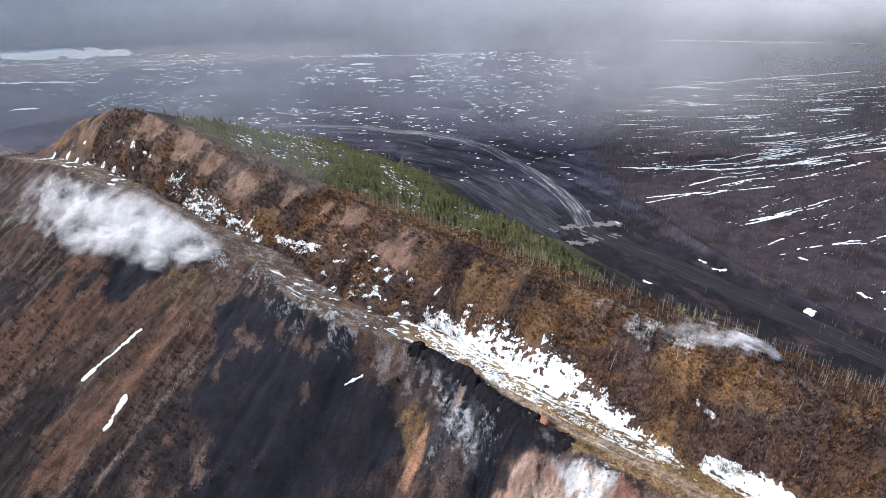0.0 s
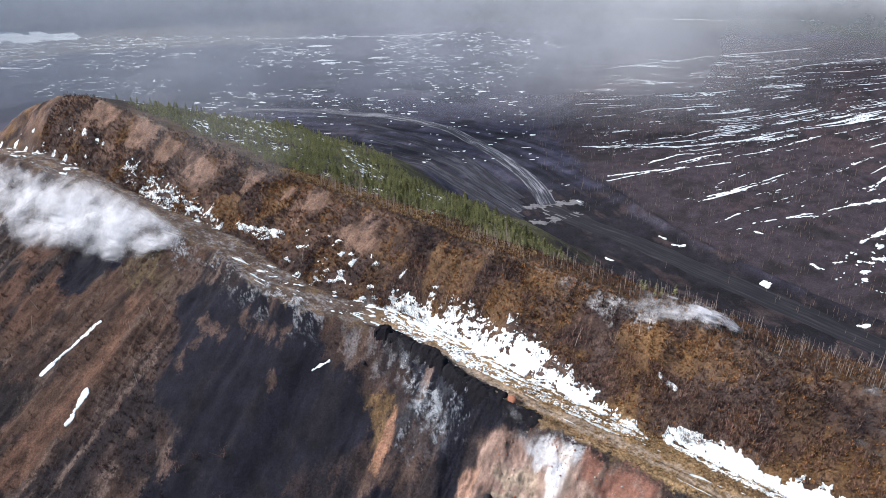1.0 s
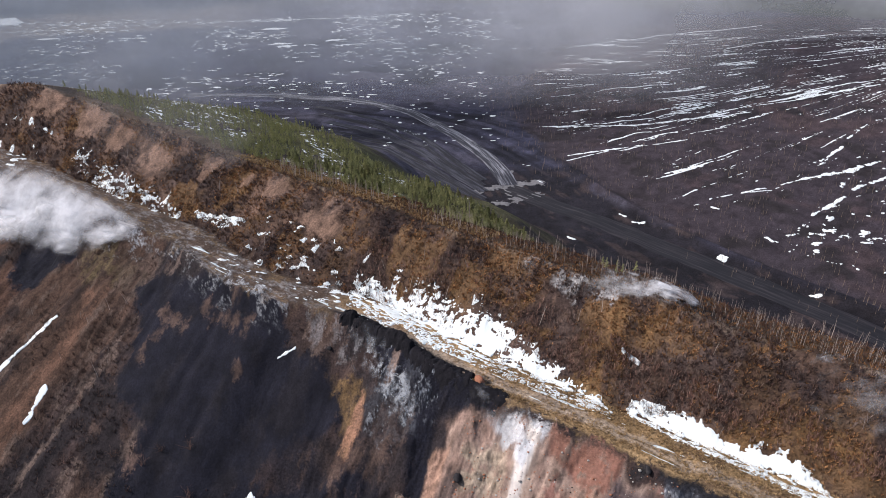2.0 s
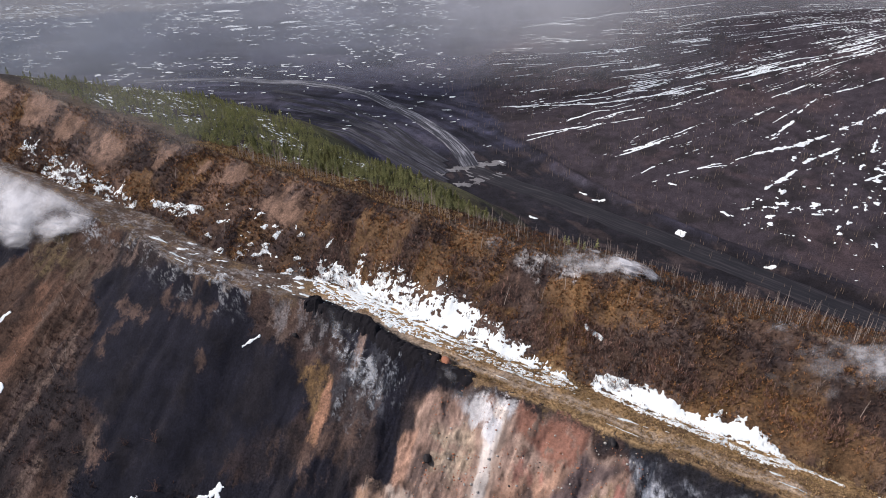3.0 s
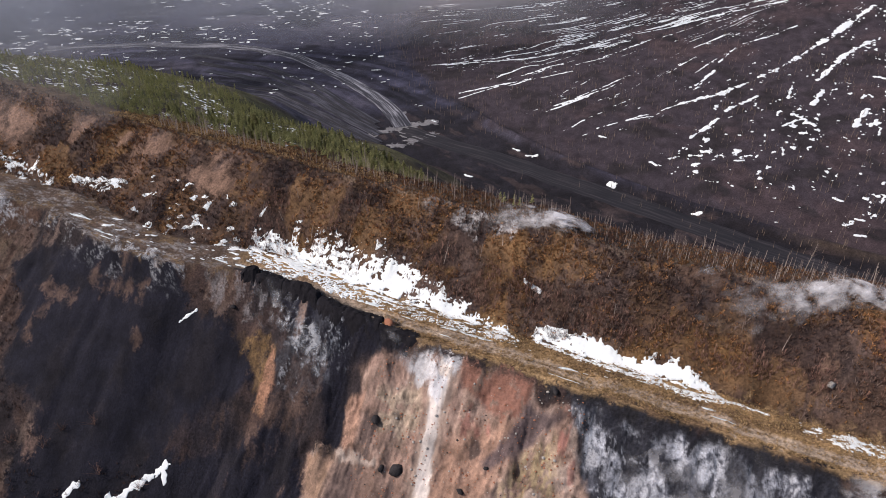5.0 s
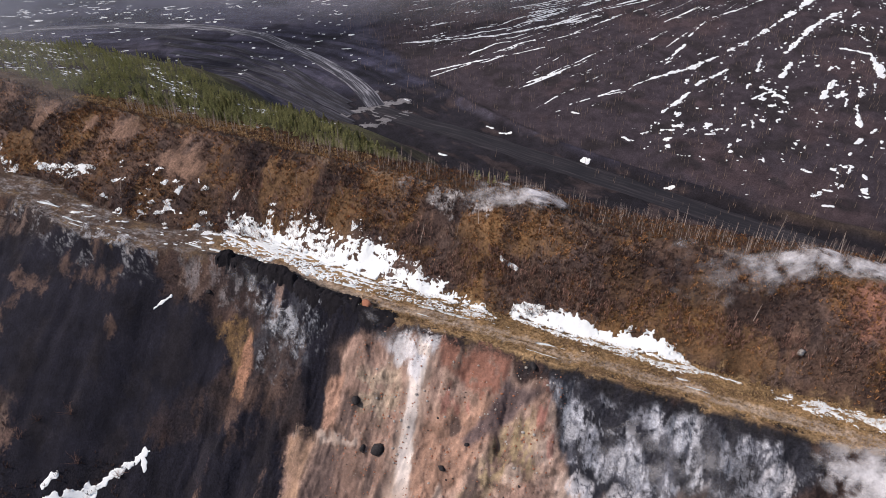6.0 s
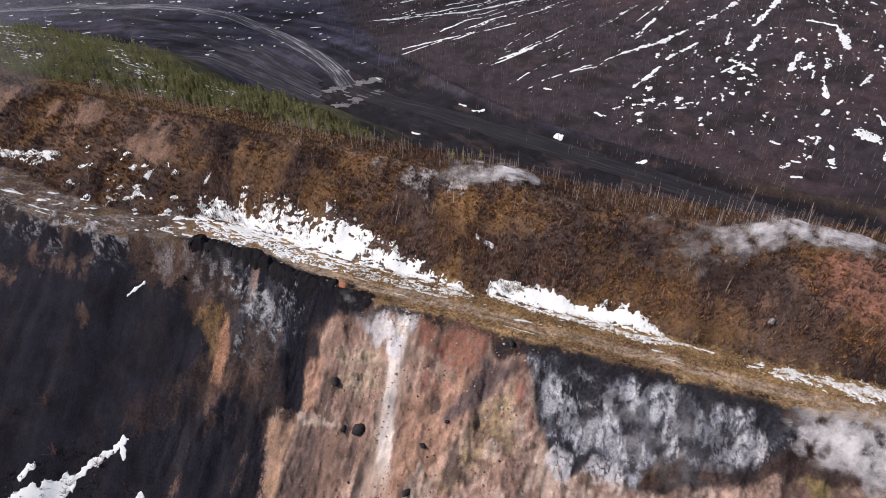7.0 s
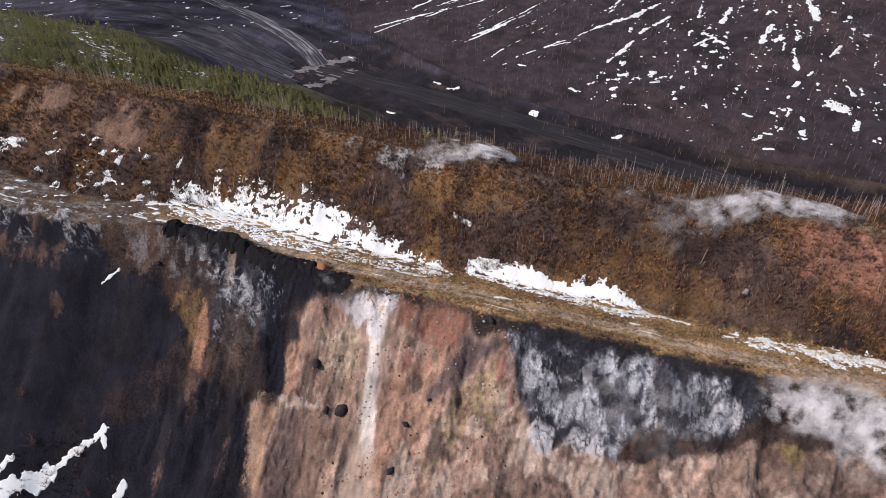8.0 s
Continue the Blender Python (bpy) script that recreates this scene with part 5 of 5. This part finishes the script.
# ---- stones on the baked cliff ----
def rubble(count, seed, u0, u1, depth, material, label, size=0.7):
    r = np.random.default_rng(seed)
    u = r.uniform(u0, u1, count)
    v = edge_v(u) - 1 - depth * r.random(count)
    x, y = to_xy(u, v)
    z = height(u, v)
    models = []
    for k in range(5):
        bm = bmesh.new()
        bmesh.ops.create_icosphere(bm, subdivisions=1, radius=0.5)
        q = [(p.co * (1 + 0.5 * noise.noise(p.co * 3 + Vector((k * 5, 0, 0)))))[:] for p in bm.verts]
        models.append((np.array(q), np.array([[p.index for p in f.verts] for f in bm.faces])))
        bm.free()
    verts, faces = [], []
    for k in range(count):
        mv, mf = models[k % 5]
        s = 0.18 + size * r.random() ** 4
        verts.append(mv * (s * r.uniform(0.7, 1.4), s, s * 0.7) + (x[k], y[k], z[k]))
        faces.append(mf + 12 * k)
    return tagged(mesh_object("rubble", np.concatenate(verts), np.concatenate(faces), material), label, "rubble", kind="stuff")


rubble(1100, 71, 14, 66, 34, RED_ROCK, "broken red-brown stones littering the baked cliff", 0.45)
rubble(70, 72, 10, 66, 34, BURNT_ROCK, "charred stones littering the baked cliff")
rubble(240, 73, 14, 60, 34, PALE_ROCK, "pale clinker stones littering the baked cliff")

for k, (u, v, sx, sy, sz, material, words) in enumerate([
        (54, 92.5, 4.4, 2.6, 2.8, BURNT_ROCK, "black boulder stuck in the orange cliff"),
        (58, 92, 1.8, 1.4, 1.6, BURNT_ROCK, "small black boulder stuck in the orange cliff"),
        (63, 99, 3.4, 1.8, 1.6, BURNT_ROCK, "charred slab on the upper orange cliff"),
        (38, 93, 1.8, 1.3, 1.4, BURNT_ROCK, "black boulder low on the orange cliff"),
        (34, 98, 1.2, 1.0, 1.0, BURNT_ROCK, "small charred boulder on the cliff"),
        (39, 85, 3.0, 1.6, 1.6, BURNT_ROCK, "dark charred boulder at the cliff's foot"),
        (23, 111.2, 3.2, 1.2, 1.3, BURNT_ROCK, "charred rim block on the cliff edge"),
        (67, 114.5, 3.0, 2.2, 2.0, RED_ROCK, "red baked boulder on the charred lip"),
        (114, 111, 1.6, 1.2, 1.2, BURNT_ROCK, "charred boulder below the pinnacle"),
        (-31, 131, 2.0, 1.6, 1.6, PALE_ROCK, "pale boulder among brush on the slope")]):
    verts, faces = lump(k + 2, 0.9, 0.55)
    x, y = to_xy(u, v)
    ob = mesh_object("boulder", verts * (sx, sy, sz), faces, material)
    ob.matrix_world = pose(x, y, height(u, v)[0] + 0.15 * sz, 0, 0, 40 * k)
    tagged(ob, words, "boulder", "boulders on the heap")


def crag(u0, u1, tall, seed):
    """A charred rim: a jagged wall of burnt rock standing along the edge, sloping out on both sides."""
    n, k = int((u1 - u0) / 0.3), 15
    u = np.linspace(u0, u1, n)[:, None] + np.zeros(k)
    t = np.linspace(0, 1, k)[None, :] + 0 * u
    ends = smooth(0, 1.5, u - u0) * smooth(0, 1.5, u1 - u)
    top = tall * ends * (0.8 + 0.9 * fbm(u / 5.5, u * 0, 4, 900 + seed))
    shape = np.interp(t, [0, 0.3, 0.55, 0.66, 0.78, 1], [-0.3, 0.2, 0.75, 1.0, 0.85, -0.25])
    v = edge_v(u.ravel()).reshape(u.shape) - 2.6 + 5.4 * t + 0.8 * fbm(u / 1.6, t * 4 + u / 3, 4, 910 + seed) + 1.2 * fbm(u / 7, t * 0, 2, 915 + seed)
    uu = u + 0.8 * fbm(u / 1.3, t * 9, 3, 920 + seed)
    base = height(uu.ravel(), v.ravel()).reshape(u.shape)
    rim = bench_z(u)
    z = base + shape * np.maximum(top, 0.2) + (rim - base) * np.clip(shape, 0, 1) * 0.6 + 0.6 * fbm(u / 1.1, t * 6 + u / 2, 4, 925 + seed) * ends - 0.3 * (1 - ends)
    x, y = to_xy(uu, v)
    ob = mesh_object("crag", np.stack([x, y, z], -1).reshape(-1, 3), grid_faces(n, k), CHAR)
    return tagged(ob, "jagged black charred crag on the rim", "crag", "charred crags along the rim")


CHAR = rough_material("char", (0.014, 0.013, 0.016), 1.8, 0.3, 0.4, 0.9)
for seed, (u0, u1, tall) in enumerate([(109, 114.5, 2.6), (100, 110, 1.1), (88, 101, 2.3), (79, 88.5, 0.9), (68, 80, 2.1), (58, 68.5, 0.8)]):
    crag(u0, u1, tall, seed)


# ---- smoke ----
def vapour_sheet(name, rows, density, material, parent=None):
    nu, nv = rows.shape[:2]
    faces = grid_faces(nu, nv)
    faces = faces[density.ravel()[faces].max(1) > 0.012]
    ob = mesh_object(name, rows.reshape(-1, 3), faces, material, parent, smooth_faces=True)
    a = ob.data.attributes.new("vapour", "FLOAT", "POINT")
    a.data.foreach_set("value", density.astype(np.float32).ravel())
    return ob


def plume(label, spine, seed, strength=1.0, layers=2, material=None):
    """A drifting plume: billowing sheets of vapour, one over the other, along a spine of u, v, height over ground, half width, thickness."""
    root = tagged(new("smoke_plume"), label, "smoke", "smoke plumes over the heap")
    p = np.array(spine, float)
    d = np.concatenate([[0], np.cumsum(np.hypot(*np.diff(p[:, :2], axis=0).T))])
    nu, nv = 90, 34
    s = np.linspace(0, 1, nu)
    q = np.stack([np.interp(s * d[-1], d, p[:, k]) for k in range(5)], 1)
    for _ in range(10):
        q[1:-1] = (q[:-2] + q[1:-1] + q[2:]) / 3
    S, B = np.meshgrid(s, np.linspace(-1, 1, nv), indexing="ij")
    scale = q[:, 3][:, None]
    for layer in range(layers):
        t = layer / max(1, layers - 1)
        run = S * d[-1] / (0.9 * np.mean(q[:, 3]) + 1.5)
        n = fbm(run * 0.7 + layer * 7.7, B * 1.3, 5, 600 + seed) * smooth(0, 0.1, S)
        n2 = fbm(run + layer * 3.1, B * 2.0 + 4, 5, 640 + seed) * smooth(0, 0.1, S)
        w = scale * (1.25 - 0.45 * t)
        uu = q[:, 0][:, None] + 0.2 * scale * n2
        vv = q[:, 1][:, None] + B * w + 0.3 * scale * n
        near_z, far_z = height(q[:, 0], q[:, 1] - 0.8 * q[:, 3]), height(q[:, 0], q[:, 1] + 0.8 * q[:, 3])
        mid_z = height(q[:, 0], q[:, 1])
        for line in (near_z, far_z, mid_z):
            for _ in range(14):
                line[1:-1] = (line[:-2] + line[1:-1] + line[2:]) / 3
        zz = np.where(B < 0, mid_z[:, None] + B * (mid_z - near_z)[:, None], mid_z[:, None] + B * (far_z - mid_z)[:, None])
        grown = smooth(0, 0.15, S)
        zz = zz + 0.3 + q[:, 2][:, None] + q[:, 4][:, None] * (0.25 + 0.6 * t + 0.15 * n2 * grown) + 0.3 * B * w * grown
        x, y = to_xy(uu, vv)
        body = np.clip(1 - np.abs(B) ** 1.6, 0, 1) * smooth(0.02, 0.12, S) * smooth(1, 0.3, S)
        wisp = fbm(run * 1.6 + 5 * t + 0.8 * n2, B * 2.6, 5, 680 + seed)
        dens = smooth(0.15, 1.0, body + 0.9 * wisp) * body ** 0.7 * strength
        vapour_sheet("billow", np.stack([x, y, zz], -1), np.clip(dens, 0, 1), material or STEAM, root)
    return root


plume("thick white smoke drifting along the burnt crest", [(196, 115, 0.2, 3, 2), (208, 112, 0.6, 5, 3), (228, 106, 1, 9, 5), (258, 100, 2, 12, 7), (295, 95, 2, 14, 8), (370, 88, 3, 18, 9)], 1, 1.7, 4, SMOKE)
plume("low white steam creeping over the crest", [(25, 150, 0.2, 1.5, 1.5), (31, 149, 0.6, 3.0, 3.5), (39, 148, 0.6, 3.8, 4.0), (47, 147, 0.4, 4.2, 3.0), (60, 147, 0.3, 4.5, 2.0)], 2, 1.1, 3)
plume("white smoke blowing off the crest over brown brush", [(-56, 147, 0.2, 1.5, 1.5), (-42, 147, 0.5, 3.0, 3.0), (-30, 145, 0.8, 4.2, 4.5), (-19, 140, 1, 4.6, 3.5), (-6, 136, 1.5, 4.6, 2.5), (8, 133, 2, 5, 2)], 3, 1.1, 3)
plume("billowing white smoke pouring over the ash bank", [(-31, 109, 0.2, 2.0, 1.5), (-40, 108, 0.5, 4, 3), (-52, 107, 1, 5.5, 5), (-64, 106, 1.5, 7, 6), (-80, 105, 2, 9, 7), (-110, 105, 3, 11, 8)], 4, 1.1, 3, STEAM)
plume("thin bluish steam over charred fissures", [(78, 104, 0.2, 2, 0.8), (84, 107, 0.4, 4, 1.2), (92, 110, 0.4, 5, 1.4), (102, 113, 0.6, 4, 1.4), (118, 114, 0.8, 4, 1.5)], 5, 0.55, 2, WISPS)
plume("thin steam rising from the charred rim", [(136, 113, 0.2, 1.5, 0.8), (146, 112, 0.4, 2.5, 1.2), (158, 111, 0.6, 3, 1.4), (172, 110, 0.8, 3, 1.2)], 6, 0.9, 1, WISPS)
plume("thin steam over the white clinker bank", [(49, 108, 0.2, 2, 0.8), (53, 109, 0.4, 3.5, 1.0), (60, 110, 0.5, 3, 1.0), (70, 112, 0.6, 3, 1.0)], 7, 0.6, 1)
plume("thin smoke veil over the ash field", [(10, 104, 0.2, 3, 0.8), (0, 104, 0.4, 6, 1.2), (-14, 104, 0.6, 7, 1.6), (-30, 104, 0.8, 6, 2), (-44, 105, 1, 6, 2)], 8, 0.35, 1)
plume("small puff of grey smoke on the crest", [(-6, 146, 0.2, 1, 0.8), (-2, 143, 0.5, 1.6, 1.4), (3, 139, 0.8, 2, 1.2)], 9, 0.6, 1)

plume("thin pale smoke veil hanging over the young pines", [(172, 152, 5, 8, 4), (195, 153, 7, 15, 5), (225, 154, 9, 24, 6), (250, 158, 11, 32, 8), (300, 160, 11, 36, 8), (390, 160, 9, 36, 8)], 10, 0.07, 1, HAZE)


def haze_bank(label, radius, yaw0, yaw1, z0, z1, low, high, fade, seed, drift=0.0):
    """A bank of drifting haze standing over the plain, upright, bowed round the open side."""
    s, t = np.linspace(0, 1, 60), np.linspace(0, 1, 24)
    S, T = np.meshgrid(s, t, indexing="ij")
    a = np.radians(yaw0 + (yaw1 - yaw0) * S)
    r = radius * (1 + 0.04 * fbm(S * 5, T * 1.0, 2, 700 + seed))
    z = z0 + (z1 - z0) * T * T
    r = r + 0.9 * (z - z0)
    dens = (low + (high - low) * smooth(0, fade, z - z0)) * smooth(0, 0.22, S) * smooth(1, 0.78, S) * smooth(1, 0.8, T) * smooth(0, 0.4, T)
    dens = dens * (1 + drift * smooth(-26, -4, np.degrees(a)))
    ob = vapour_sheet("haze_bank", np.stack([-r * np.sin(a), r * np.cos(a), z], -1), dens, HAZE)
    return tagged(ob, label, "haze", "banks of haze over the plain", kind="stuff")


haze_bank("grey bank of haze hiding the far horizon", 1060, -75, 75, -2, 560, 0.15, 1.2, 60, 1)
haze_bank("thin grey haze drifting over the far plain", 640, -75, 75, 5, 420, 0.15, 0.4, 70, 2)
haze_bank("pale veil of haze drifting over the plain", 420, -36, 80, 24, 300, 0.34, 0.55, 30, 3)
